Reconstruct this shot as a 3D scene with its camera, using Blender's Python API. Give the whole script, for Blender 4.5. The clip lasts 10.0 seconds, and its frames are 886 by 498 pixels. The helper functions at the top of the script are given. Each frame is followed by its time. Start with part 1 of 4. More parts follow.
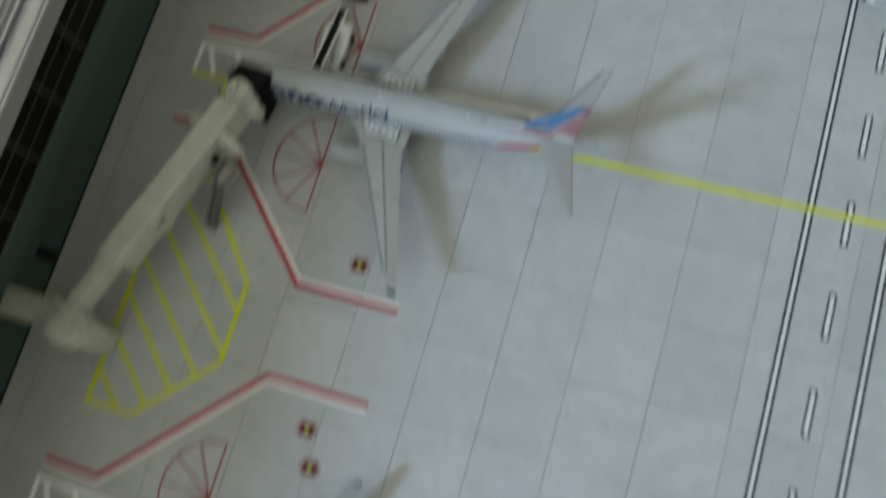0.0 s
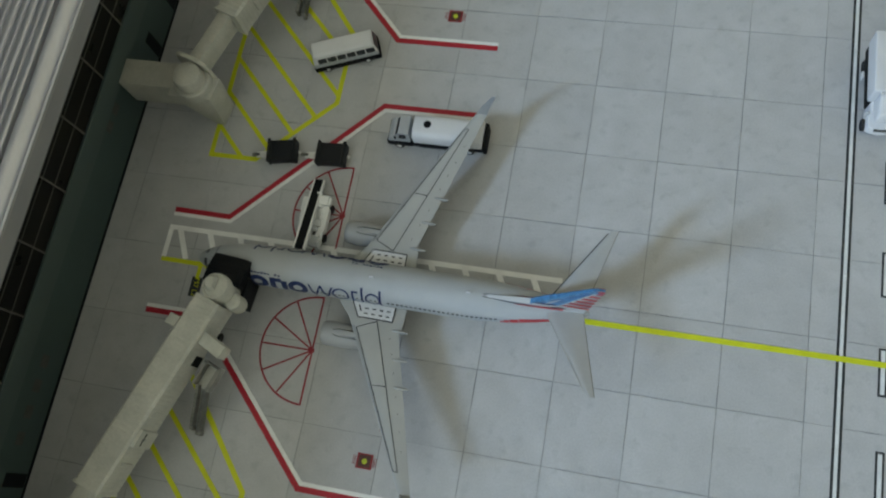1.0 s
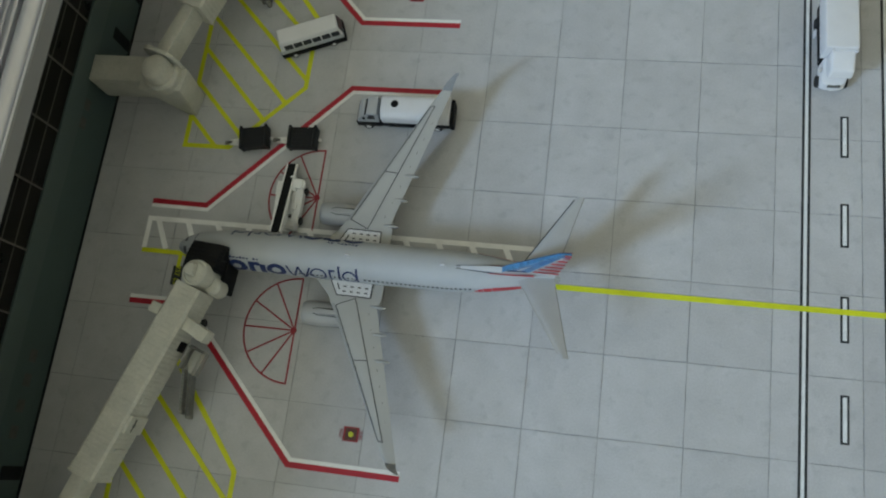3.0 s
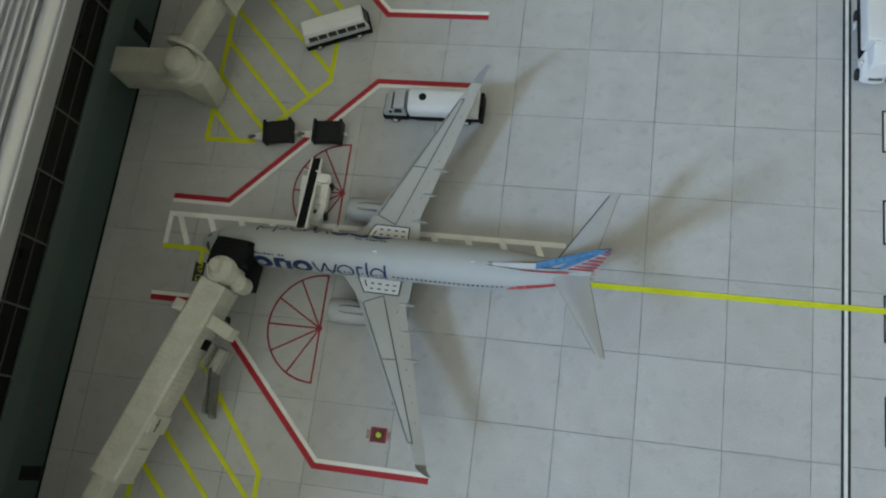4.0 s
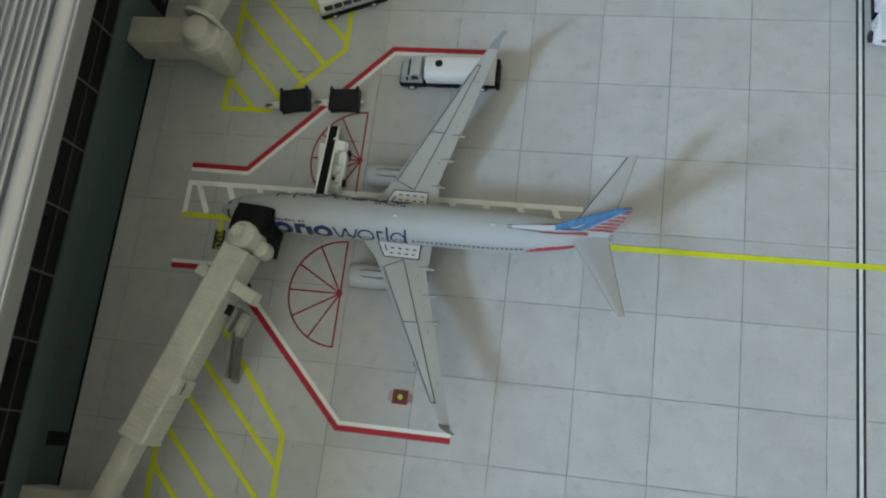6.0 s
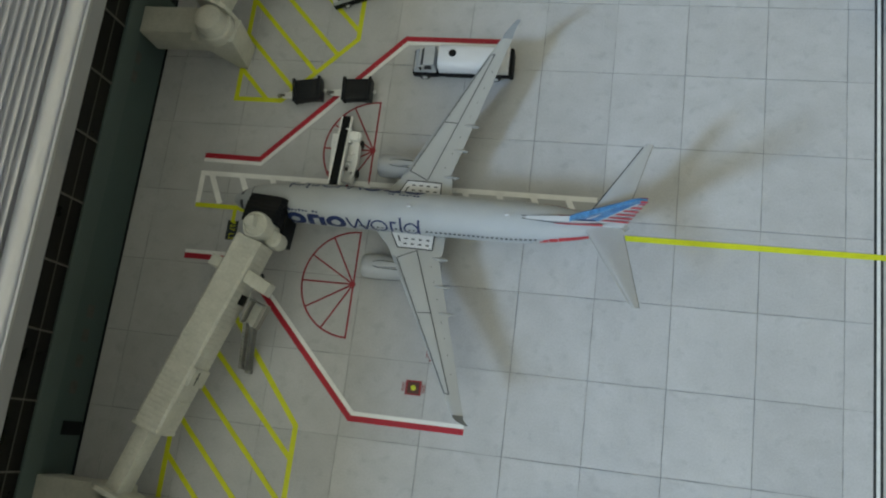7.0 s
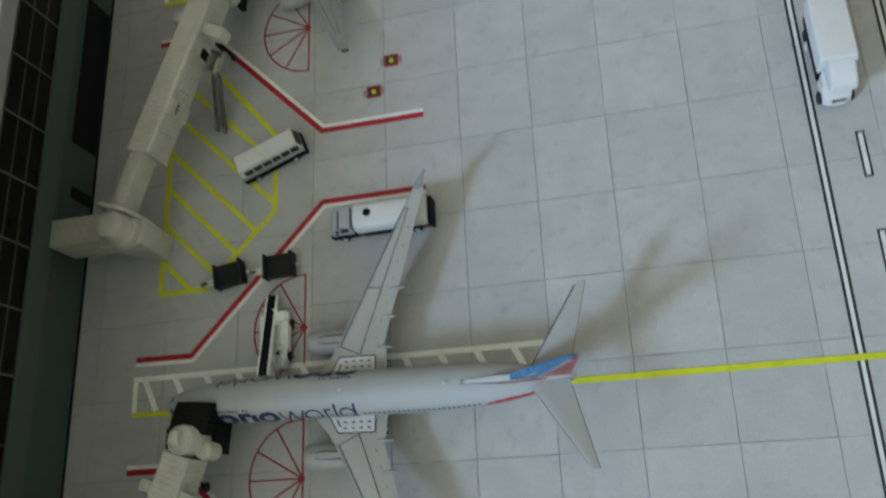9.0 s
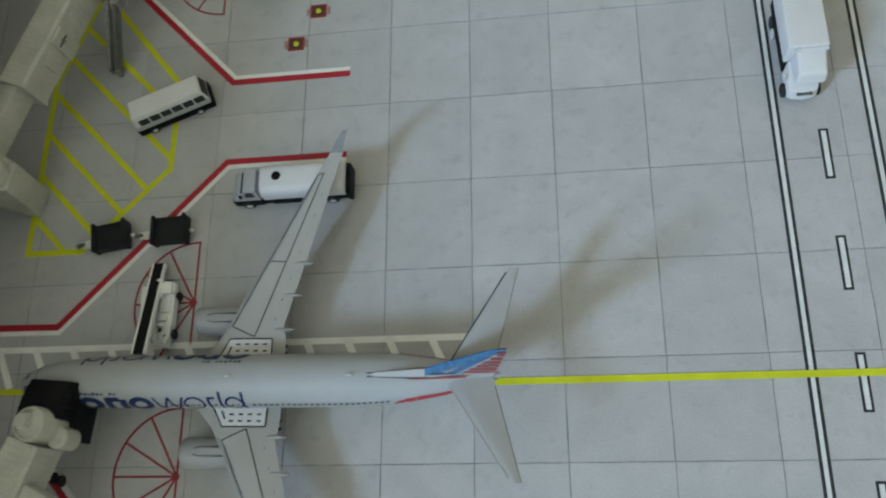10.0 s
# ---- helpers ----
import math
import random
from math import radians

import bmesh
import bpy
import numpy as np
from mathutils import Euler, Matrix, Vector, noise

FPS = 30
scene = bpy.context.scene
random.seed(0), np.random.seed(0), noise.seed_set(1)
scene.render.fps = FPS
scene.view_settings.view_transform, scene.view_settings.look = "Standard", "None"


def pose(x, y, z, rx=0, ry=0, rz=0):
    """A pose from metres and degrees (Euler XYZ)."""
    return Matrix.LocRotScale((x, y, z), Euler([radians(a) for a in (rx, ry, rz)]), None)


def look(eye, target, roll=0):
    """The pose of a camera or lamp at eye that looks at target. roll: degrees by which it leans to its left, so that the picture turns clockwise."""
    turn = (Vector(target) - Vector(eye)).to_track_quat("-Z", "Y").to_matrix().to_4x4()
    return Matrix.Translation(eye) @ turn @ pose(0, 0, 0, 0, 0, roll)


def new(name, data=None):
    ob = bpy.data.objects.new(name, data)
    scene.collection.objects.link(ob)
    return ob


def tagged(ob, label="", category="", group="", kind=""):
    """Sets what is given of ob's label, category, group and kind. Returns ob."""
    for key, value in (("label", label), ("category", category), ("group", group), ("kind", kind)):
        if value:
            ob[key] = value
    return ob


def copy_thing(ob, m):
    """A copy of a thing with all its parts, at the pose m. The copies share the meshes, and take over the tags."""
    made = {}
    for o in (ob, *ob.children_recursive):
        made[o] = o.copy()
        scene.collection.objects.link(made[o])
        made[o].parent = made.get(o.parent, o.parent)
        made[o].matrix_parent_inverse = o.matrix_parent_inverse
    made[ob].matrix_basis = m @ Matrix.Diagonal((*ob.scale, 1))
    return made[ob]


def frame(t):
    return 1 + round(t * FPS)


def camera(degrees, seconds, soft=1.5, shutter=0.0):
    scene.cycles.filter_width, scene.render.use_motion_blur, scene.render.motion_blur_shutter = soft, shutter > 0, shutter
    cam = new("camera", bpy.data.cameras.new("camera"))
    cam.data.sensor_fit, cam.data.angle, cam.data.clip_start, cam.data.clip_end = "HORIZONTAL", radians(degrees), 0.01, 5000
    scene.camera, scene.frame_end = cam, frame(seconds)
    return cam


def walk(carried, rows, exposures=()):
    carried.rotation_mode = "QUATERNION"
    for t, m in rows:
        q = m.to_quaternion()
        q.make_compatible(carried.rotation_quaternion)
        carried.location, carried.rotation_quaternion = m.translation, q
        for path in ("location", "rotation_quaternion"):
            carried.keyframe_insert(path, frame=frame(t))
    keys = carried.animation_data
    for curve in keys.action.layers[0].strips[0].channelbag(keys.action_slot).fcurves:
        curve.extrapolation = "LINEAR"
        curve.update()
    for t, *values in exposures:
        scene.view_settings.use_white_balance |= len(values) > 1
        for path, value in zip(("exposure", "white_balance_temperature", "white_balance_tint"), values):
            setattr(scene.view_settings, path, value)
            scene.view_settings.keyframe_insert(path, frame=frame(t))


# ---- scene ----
cam = camera(56.9, 10.0, soft=2.05, shutter=0.2)
PATH = [
    (0, (-0.01118, -0.05254, 0.18766), (-0.05537, -0.01443, -0.00363), -33.69),
    (0.1, (-0.00805, -0.03100, 0.18291), (-0.05895, 0.01938, -0.00383), -32.06),
    (0.2, (-0.01531, -0.02207, 0.18267), (-0.05915, 0.03377, -0.00430), -26.71),
    (0.3, (-0.01675, -0.02342, 0.18322), (-0.05923, 0.03684, -0.00269), -24.15),
    (0.4, (-0.01739, -0.02653, 0.18267), (-0.05887, 0.03488, -0.00310), -23.25),
    (0.5, (-0.01785, -0.02720, 0.18169), (-0.05874, 0.03257, -0.00474), -23.79),
    (0.7, (-0.02512, -0.03216, 0.18237), (-0.06251, 0.02863, -0.00447), -21.53),
    (1, (-0.02721, -0.02659, 0.18278), (-0.06604, 0.02855, -0.00551), -25.91),
    (1.5, (-0.02429, -0.02940, 0.18240), (-0.05836, 0.01837, -0.00880), -26.83),
    (2, (-0.02335, -0.02750, 0.18642), (-0.05285, 0.02198, -0.00510), -23.30),
    (2.5, (-0.02362, -0.03043, 0.18900), (-0.05616, 0.02072, -0.00159), -26.03),
    (2.7, (-0.02172, -0.02901, 0.18810), (-0.05603, 0.02296, -0.00196), -27.40),
    (3.8, (-0.02780, -0.03053, 0.18271), (-0.06479, 0.02033, -0.00715), -29.77),
    (4, (-0.02906, -0.02966, 0.18240), (-0.06585, 0.02194, -0.00729), -29.21),
    (4.5, (-0.03140, -0.03092, 0.18070), (-0.06866, 0.02098, -0.00883), -29.49),
    (5, (-0.03246, -0.02992, 0.18159), (-0.07003, 0.02187, -0.00790), -30.00),
    (5.5, (-0.02876, -0.03099, 0.17885), (-0.06693, 0.02164, -0.01028), -29.84),
    (6, (-0.03306, -0.03530, 0.18397), (-0.06900, 0.01279, -0.00681), -30.97),
    (6.2, (-0.03214, -0.03789, 0.18453), (-0.07096, 0.00844, -0.00612), -33.86),
    (7.3, (-0.03447, -0.03384, 0.18237), (-0.07230, 0.01201, -0.00860), -33.69),
    (7.5, (-0.03417, -0.03286, 0.18182), (-0.07212, 0.01306, -0.00910), -34.02),
    (8, (-0.03353, -0.03177, 0.18300), (-0.07156, 0.01458, -0.00781), -33.95),
    (8.3, (-0.03368, -0.03056, 0.18567), (-0.06947, 0.01737, -0.00517), -31.49),
    (8.5, (-0.02243, -0.01500, 0.17866), (-0.06679, 0.03050, -0.01097), -43.52),
    (8.7, (-0.01491, -0.00339, 0.17442), (-0.05689, 0.05524, -0.01212), -38.07),
    (8.8, (-0.01308, -0.00341, 0.17857), (-0.05454, 0.05869, -0.00697), -37.38),
    (9, (-0.01353, -0.01278, 0.17024), (-0.06072, 0.05132, -0.01323), -41.17),
    (9.2, (-0.01042, -0.01826, 0.15302), (-0.05796, 0.04593, -0.03034), -40.43),
    (9.5, (-0.01774, -0.01736, 0.15714), (-0.05045, 0.04303, -0.03070), -29.36),
    (9.7, (-0.02053, -0.01565, 0.15805), (-0.05111, 0.04712, -0.02937), -25.65),
    (10, (-0.01737, -0.01068, 0.14925), (-0.04643, 0.05368, -0.03787), -25.72),
]
walk(cam, [(t, look(eye, target, roll)) for t, eye, target, roll in PATH],
     exposures=[(0.0, -0.04), (0.5, -0.10), (2.5, -0.10), (4.0, -0.06), (5.0, 0.03), (7.5, 0.05), (8.5, 0.0), (10.0, 0.0)])

# ---- light: one window in the wall of a plain room, daylight only ----
SCN = bpy.context.scene
world = bpy.data.worlds.new("sky")
SCN.world = world
world.use_nodes = True
sky = world.node_tree.nodes.new("ShaderNodeTexSky")
sky.sky_type, sky.sun_disc = "NISHITA", False
sky.sun_elevation, sky.sun_rotation = radians(38), radians(130)
world.node_tree.nodes["Background"].inputs["Strength"].default_value = 0.1
world.node_tree.links.new(sky.outputs["Color"], world.node_tree.nodes["Background"].inputs["Color"])

WINDOW_POWER = 64.0
lamp_data = bpy.data.lights.new("window_daylight", "AREA")
lamp_data.shape, lamp_data.size, lamp_data.size_y = "RECTANGLE", 0.36, 0.64
lamp_data.energy, lamp_data.color = WINDOW_POWER, (0.479, 0.692, 1.0)
lamp = new("window_daylight", lamp_data)
lamp.matrix_world = look((-1.51, -1.19, 1.35), (0.0, -1.19, 1.35))
SCN.view_settings.exposure = 0.0

# ---- materials ----
CM = 0.01


def material(name, color, rough=0.5, metal=0.0, vary=0.12, scale=300.0, fine=2500.0, bump=0.15, dist=0.00006, tint=None, random=0.0, spec=0.4, coat=0.0, grit=None, laid=False, stain=0.0):
    """A surface of one colour with blotches at one scale, grain at a finer one, and a little relief."""
    m = bpy.data.materials.new(name)
    m.use_nodes = True
    nt = m.node_tree
    b = nt.nodes["Principled BSDF"]
    b.inputs["Roughness"].default_value = rough
    b.inputs["Metallic"].default_value = metal
    b.inputs["Specular IOR Level"].default_value = spec
    b.inputs["Coat Weight"].default_value = coat
    co = nt.nodes.new("ShaderNodeTexCoord")
    big = nt.nodes.new("ShaderNodeTexNoise")
    big.inputs["Scale"].default_value, big.inputs["Detail"].default_value = scale, 5
    small = nt.nodes.new("ShaderNodeTexNoise")
    small.inputs["Scale"].default_value, small.inputs["Detail"].default_value = fine, 3
    place = nt.nodes.new("ShaderNodeNewGeometry").outputs["Position"] if laid else co.outputs["Object"]
    for n in (big, small):
        nt.links.new(place, n.inputs["Vector"])
    ramp = nt.nodes.new("ShaderNodeValToRGB")
    dark = tint or tuple(c * (1 - vary) for c in color)
    lite = tuple(min(1, c * (1 + vary * 0.6)) for c in color)
    ramp.color_ramp.elements[0].position, ramp.color_ramp.elements[1].position = 0.3, 0.7
    ramp.color_ramp.elements[0].color, ramp.color_ramp.elements[1].color = (*dark, 1), (*lite, 1)
    nt.links.new(big.outputs["Fac"], ramp.inputs["Fac"])
    mix = nt.nodes.new("ShaderNodeMix")
    mix.data_type, mix.blend_type = "RGBA", "MULTIPLY"
    grain = nt.nodes.new("ShaderNodeMapRange")
    grit = vary * 0.45 if grit is None else grit
    grain.inputs["From Min"].default_value, grain.inputs["From Max"].default_value = 0.25, 0.75
    grain.inputs["To Min"].default_value, grain.inputs["To Max"].default_value = 1 - grit, 1 + grit
    nt.links.new(small.outputs["Fac"], grain.inputs["Value"])
    mix.inputs["Factor"].default_value = 1.0
    nt.links.new(ramp.outputs["Color"], mix.inputs["A"])
    nt.links.new(grain.outputs["Result"], mix.inputs["B"])
    last = mix.outputs["Result"]
    if stain:
        # broad tonal drift and small scattered scuffs
        for freq, depth, lo, hi, amount in ((38, 4, 0.32, 0.70, stain), (330, 8, 0.56, 0.74, stain * 1.3)):
            wide = nt.nodes.new("ShaderNodeTexNoise")
            wide.inputs["Scale"].default_value, wide.inputs["Detail"].default_value = freq, depth
            nt.links.new(place, wide.inputs["Vector"])
            drift = nt.nodes.new("ShaderNodeMapRange")
            drift.inputs["From Min"].default_value, drift.inputs["From Max"].default_value = lo, hi
            drift.inputs["To Min"].default_value, drift.inputs["To Max"].default_value = 1 + amount * 0.4, 1 - amount
            nt.links.new(wide.outputs["Fac"], drift.inputs["Value"])
            worn = nt.nodes.new("ShaderNodeMix")
            worn.data_type, worn.blend_type = "RGBA", "MULTIPLY"
            worn.inputs["Factor"].default_value = 1.0
            nt.links.new(last, worn.inputs["A"])
            nt.links.new(drift.outputs["Result"], worn.inputs["B"])
            last = worn.outputs["Result"]
    if random:
        info = nt.nodes.new("ShaderNodeObjectInfo")
        span = nt.nodes.new("ShaderNodeMapRange")
        span.inputs["To Min"].default_value, span.inputs["To Max"].default_value = 1 - random, 1 + random
        nt.links.new(info.outputs["Random"], span.inputs["Value"])
        again = nt.nodes.new("ShaderNodeMix")
        again.data_type, again.blend_type = "RGBA", "MULTIPLY"
        again.inputs["Factor"].default_value = 1.0
        nt.links.new(last, again.inputs["A"])
        nt.links.new(span.outputs["Result"], again.inputs["B"])
        last = again.outputs["Result"]
    nt.links.new(last, b.inputs["Base Color"])
    rr = nt.nodes.new("ShaderNodeMapRange")
    rr.inputs["To Min"].default_value, rr.inputs["To Max"].default_value = max(0.03, rough - 0.08), min(1, rough + 0.08)
    nt.links.new(big.outputs["Fac"], rr.inputs["Value"])
    nt.links.new(rr.outputs["Result"], b.inputs["Roughness"])
    if bump:
        bp = nt.nodes.new("ShaderNodeBump")
        bp.inputs["Strength"].default_value, bp.inputs["Distance"].default_value = bump, dist
        nt.links.new(small.outputs["Fac"], bp.inputs["Height"])
        nt.links.new(bp.outputs["Normal"], b.inputs["Normal"])
    return m


CONCRETE = material("printed_concrete", (0.4165, 0.418, 0.4185), 0.55, vary=0.09, scale=170, fine=2800, bump=0.06, tint=(0.3935, 0.394, 0.3925), random=0.05, grit=0.08, laid=True, stain=0.07)
JOINT = material("slab_joint", (0.315, 0.32, 0.315), 0.7, vary=0.3, scale=150)
RED = material("red_marking", (0.37, 0.015, 0.03), 0.5, vary=0.12, scale=200)
FINE_RED = material("thin_red_marking", (0.26, 0.022, 0.032), 0.5, vary=0.15, scale=300)
WHITE = material("white_marking", (0.76, 0.76, 0.74), 0.5, vary=0.08, scale=250)
ROADWHITE = material("worn_white_road_paint", (0.66, 0.67, 0.66), 0.55, vary=0.12, scale=250)
PALE = material("pale_marking", (0.84, 0.835, 0.81), 0.5, vary=0.10, scale=250)
YELLOW = material("yellow_marking", (0.57, 0.60, 0.015), 0.5, vary=0.10, scale=250)
INK = material("black_marking", (0.024, 0.028, 0.030), 0.5, vary=0.2, scale=300)
SILVER = material("silver_paint", (0.365, 0.38, 0.385), 0.46, 0.0, vary=0.05, scale=160, fine=3000, bump=0.03, spec=0.3)
WING = material("wing_grey_paint", (0.373, 0.373, 0.352), 0.5, 0.0, vary=0.05, scale=160, fine=3000, bump=0.03)
PLAINWING = material("plain_wing_grey", (0.235, 0.24, 0.23), 0.5, 0.0, vary=0.08, scale=200, fine=3000, bump=0.03)
TAILGREY = material("tailplane_grey_paint", (0.37, 0.37, 0.355), 0.5, 0.0, vary=0.06, scale=160, bump=0.03)
LINE = material("panel_line", (0.07, 0.075, 0.08), 0.5, vary=0.2)
NAVY = material("navy_print", (0.014, 0.027, 0.095), 0.45, vary=0.15, spec=0.25)
SKYBLUE = material("sky_blue_print", (0.085, 0.235, 0.42), 0.4, vary=0.45, scale=700)
DEEPBLUE = material("deep_blue_print", (0.035, 0.13, 0.34), 0.4, vary=0.2)
LIVERY_RED = material("red_print", (0.42, 0.03, 0.04), 0.4, vary=0.12)
BRIGHT = material("bright_white_paint", (0.62, 0.62, 0.62), 0.5, vary=0.04, scale=180, bump=0.05)
FINWHITE = material("fin_white_paint", (0.47, 0.48, 0.485), 0.48, vary=0.06, scale=180, bump=0.04)
LOADERWHITE = material("white_plastic", (0.80, 0.80, 0.78), 0.45, vary=0.06, scale=250, bump=0.1)
# Engine grey, darkened for the shade of wing and fuselage.
NACELLE = material("nacelle_shaded_grey", (0.33, 0.335, 0.33), 0.5, 0.0, vary=0.06, scale=160, bump=0.03)
CREAM = material("cream_resin", (0.455, 0.447, 0.385), 0.55, vary=0.12, scale=220, fine=1500, bump=0.6, dist=0.00016, grit=0.07)
BLACK = material("black_plastic", (0.007, 0.0075, 0.008), 0.6, vary=0.25, scale=300, fine=2500, bump=0.3, spec=0.14)
CARTBLACK = material("satin_black_plastic", (0.012, 0.0135, 0.0155), 0.5, vary=0.2, scale=300, fine=2500, bump=0.15, spec=0.25)
RUBBER = material("tyre_rubber", (0.02, 0.02, 0.02), 0.7, vary=0.2)
CHROME = material("bare_metal", (0.74, 0.74, 0.72), 0.3, 0.35, vary=0.15)
STEEL = material("grey_cast_metal", (0.25, 0.245, 0.22), 0.5, 0.3, vary=0.25, scale=500, bump=0.4)
RAIL = material("dark_cast_metal", (0.12, 0.12, 0.11), 0.5, 0.2, vary=0.3, scale=500, bump=0.3)
CABGREY = material("cab_grey_paint", (0.40, 0.42, 0.44), 0.35, 0.2, vary=0.06)
TINT = material("tinted_window", (0.02, 0.023, 0.027), 0.3, vary=0.1, bump=0)
GREEN = material("dark_green_cladding", (0.043, 0.066, 0.060), 0.55, vary=0.12, scale=120, bump=0.1)
FADED = material("faded_red_print", (0.060, 0.058, 0.052), 0.55, vary=0.35, scale=400, bump=0.1)
# Wing grey darkened for shade, used on slats and flap fairings.
WINGSHADE = material("shaded_wing_grey", (0.315, 0.32, 0.31), 0.45, 0.1, vary=0.08, scale=200, bump=0.03)
WINGLET = material("winglet_grey_paint", (0.265, 0.27, 0.27), 0.5, 0.0, vary=0.12, scale=300, bump=0.03)
# Wall green lightened to stand for light falling on the band.
GREENLIT = material("green_ledge_lit", (0.056, 0.078, 0.072), 0.55, vary=0.1, scale=120, bump=0.1)
GLASS = material("black_glazing", (0.007, 0.0065, 0.005), 0.3, vary=0.3, scale=160, bump=0, spec=0.15)
MULLION = material("grey_mullion", (0.10, 0.093, 0.078), 0.5, vary=0.2)
THINMULLION = material("dark_mullion", (0.07, 0.068, 0.058), 0.5, vary=0.2)
ROOF = material("silver_roof_paint", (0.66, 0.665, 0.705), 0.40, 0.5, vary=0.04, scale=90, bump=0)
FASCIA = material("grey_fascia_paint", (0.205, 0.20, 0.195), 0.5, 0.0, vary=0.05, scale=90, bump=0.05)
ORANGE = material("orange_paint", (0.62, 0.30, 0.02), 0.5, vary=0.12)
LIME = material("lime_dot", (0.5, 0.55, 0.03), 0.5, vary=0.15)
MAROON = material("dark_red_square", (0.09, 0.035, 0.025), 0.5, vary=0.2)
PLASTER = material("warm_plaster", (0.853, 0.725, 0.53), 0.9, vary=0.05, scale=3, fine=60, dist=0.001)
PALEFLOOR = material("pale_floor", (0.64, 0.57, 0.48), 0.6, vary=0.08, scale=4, fine=50, dist=0.001)

# ---- mesh helpers, all in centimetres ----


def empty_thing(name, x=0, y=0, z=0, rz=0, label="", category="", group="", kind=""):
    ob = new(name)
    ob.empty_display_size = 0.005
    ob.matrix_world = pose(x * CM, y * CM, z * CM, 0, 0, rz)
    return tagged(ob, label, category, group, kind)


def to_mesh(name, bm, mats, smooth=None):
    for v in bm.verts:
        v.co *= CM
    bmesh.ops.recalc_face_normals(bm, faces=bm.faces[:])
    me = bpy.data.meshes.new(name)
    bm.to_mesh(me)
    bm.free()
    for m in mats if isinstance(mats, (list, tuple)) else [mats]:
        me.materials.append(m)
    if smooth is not None:
        me.polygons.foreach_set("use_smooth", [True] * len(me.polygons))
        me.set_sharp_from_angle(angle=radians(smooth))
    return me


def part(name, bm, mats, parent=None, label="", smooth=35, at=None, rz=0):
    ob = new(name, to_mesh(name, bm, mats, smooth))
    if parent:
        ob.parent = parent
    if at:
        ob.matrix_basis = pose(at[0] * CM, at[1] * CM, at[2] * CM, 0, 0, rz)
    return tagged(ob, label)


def prism(bm, pts, z0, z1, bevel=0.0, seg=2):
    """Upright prism over a polygon in plan."""
    lo = [bm.verts.new((p[0], p[1], z0)) for p in pts]
    hi = [bm.verts.new((p[0], p[1], z1)) for p in pts]
    fs = [bm.faces.new(lo[::-1]), bm.faces.new(hi)]
    n = len(pts)
    for i in range(n):
        fs.append(bm.faces.new((lo[i], lo[(i + 1) % n], hi[(i + 1) % n], hi[i])))
    if bevel:
        es = list({e for f in fs for e in f.edges})
        bmesh.ops.bevel(bm, geom=es, offset=bevel, segments=seg, affect="EDGES", profile=0.6)


def box(bm, x0, x1, y0, y1, z0, z1, bevel=0.0, seg=2):
    prism(bm, [(x0, y0), (x1, y0), (x1, y1), (x0, y1)], z0, z1, bevel, seg)


def hull(bm, ring0, ring1, bevel=0.0, seg=2):
    """A solid between two rings of points with equal count."""
    a = [bm.verts.new(p) for p in ring0]
    b = [bm.verts.new(p) for p in ring1]
    fs = [bm.faces.new(a[::-1]), bm.faces.new(b)]
    n = len(a)
    for i in range(n):
        fs.append(bm.faces.new((a[i], a[(i + 1) % n], b[(i + 1) % n], b[i])))
    if bevel:
        es = list({e for f in fs for e in f.edges})
        bmesh.ops.bevel(bm, geom=es, offset=bevel, segments=seg, affect="EDGES", profile=0.6)


def loft(bm, rings, cap=True):
    vs = [[bm.verts.new(p) for p in r] for r in rings]
    n = len(vs[0])
    for a, b in zip(vs, vs[1:]):
        for i in range(n):
            bm.faces.new((a[i], a[(i + 1) % n], b[(i + 1) % n], b[i]))
    if cap:
        bm.faces.new(vs[0][::-1])
        bm.faces.new(vs[-1])


def cylinder(bm, c, r, h, axis="z", seg=24, bevel=0.0, r2=None):
    r2 = r if r2 is None else r2
    rings = []
    prof = [(0, r), (h, r2)] if not bevel else [(0, r - bevel), (bevel, r), (h - bevel, r2), (h, r2 - bevel)]
    for d, rr in prof:
        ring = []
        for i in range(seg):
            a = 2 * math.pi * i / seg
            u, v = rr * math.cos(a), rr * math.sin(a)
            off = {"z": (u, v, d), "y": (u, d, v), "x": (d, u, v)}[axis]
            ring.append((c[0] + off[0], c[1] + off[1], c[2] + off[2]))
        rings.append(ring)
    loft(bm, rings)


def strip(bm, pts, width, z0, z1, side=0.0, closed=False):
    """A flat band of even width along a polyline; side shifts it to the left of the way."""
    n = len(pts)
    left, right = [], []
    for i in range(n):
        p = Vector(pts[i][:2])
        a = Vector(pts[(i - 1) % n][:2]) if (i > 0 or closed) else None
        b = Vector(pts[(i + 1) % n][:2]) if (i < n - 1 or closed) else None
        d0 = (p - a).normalized() if a is not None else (b - p).normalized()
        d1 = (b - p).normalized() if b is not None else d0
        n0, n1 = Vector((-d0.y, d0.x)), Vector((-d1.y, d1.x))
        m = (n0 + n1).normalized()
        k = 1 / max(0.35, m.dot(n0))
        left.append(p + m * k * (side + width / 2))
        right.append(p + m * k * (side - width / 2))
    rng = range(n if closed else n - 1)
    for i in rng:
        j = (i + 1) % n
        prism(bm, [right[i], right[j], left[j], left[i]], z0, z1)


# ---- ground: slabs of a printed apron sheet ----
COLS = [-15.24, -14.60, -12.72, -10.82, -8.93, -7.05, -5.19, -3.485, -1.813, 0.0, 1.757, 3.62, 5.45, 7.3, 9.1]
ROW = 1.84
ROWS_Y = [ROW * k for k in range(-8, 14)]
PERIOD = 11.42
MID = 1.45
bm = bmesh.new()
box(bm, -30, 22, -30, 42, -0.12, -0.012)
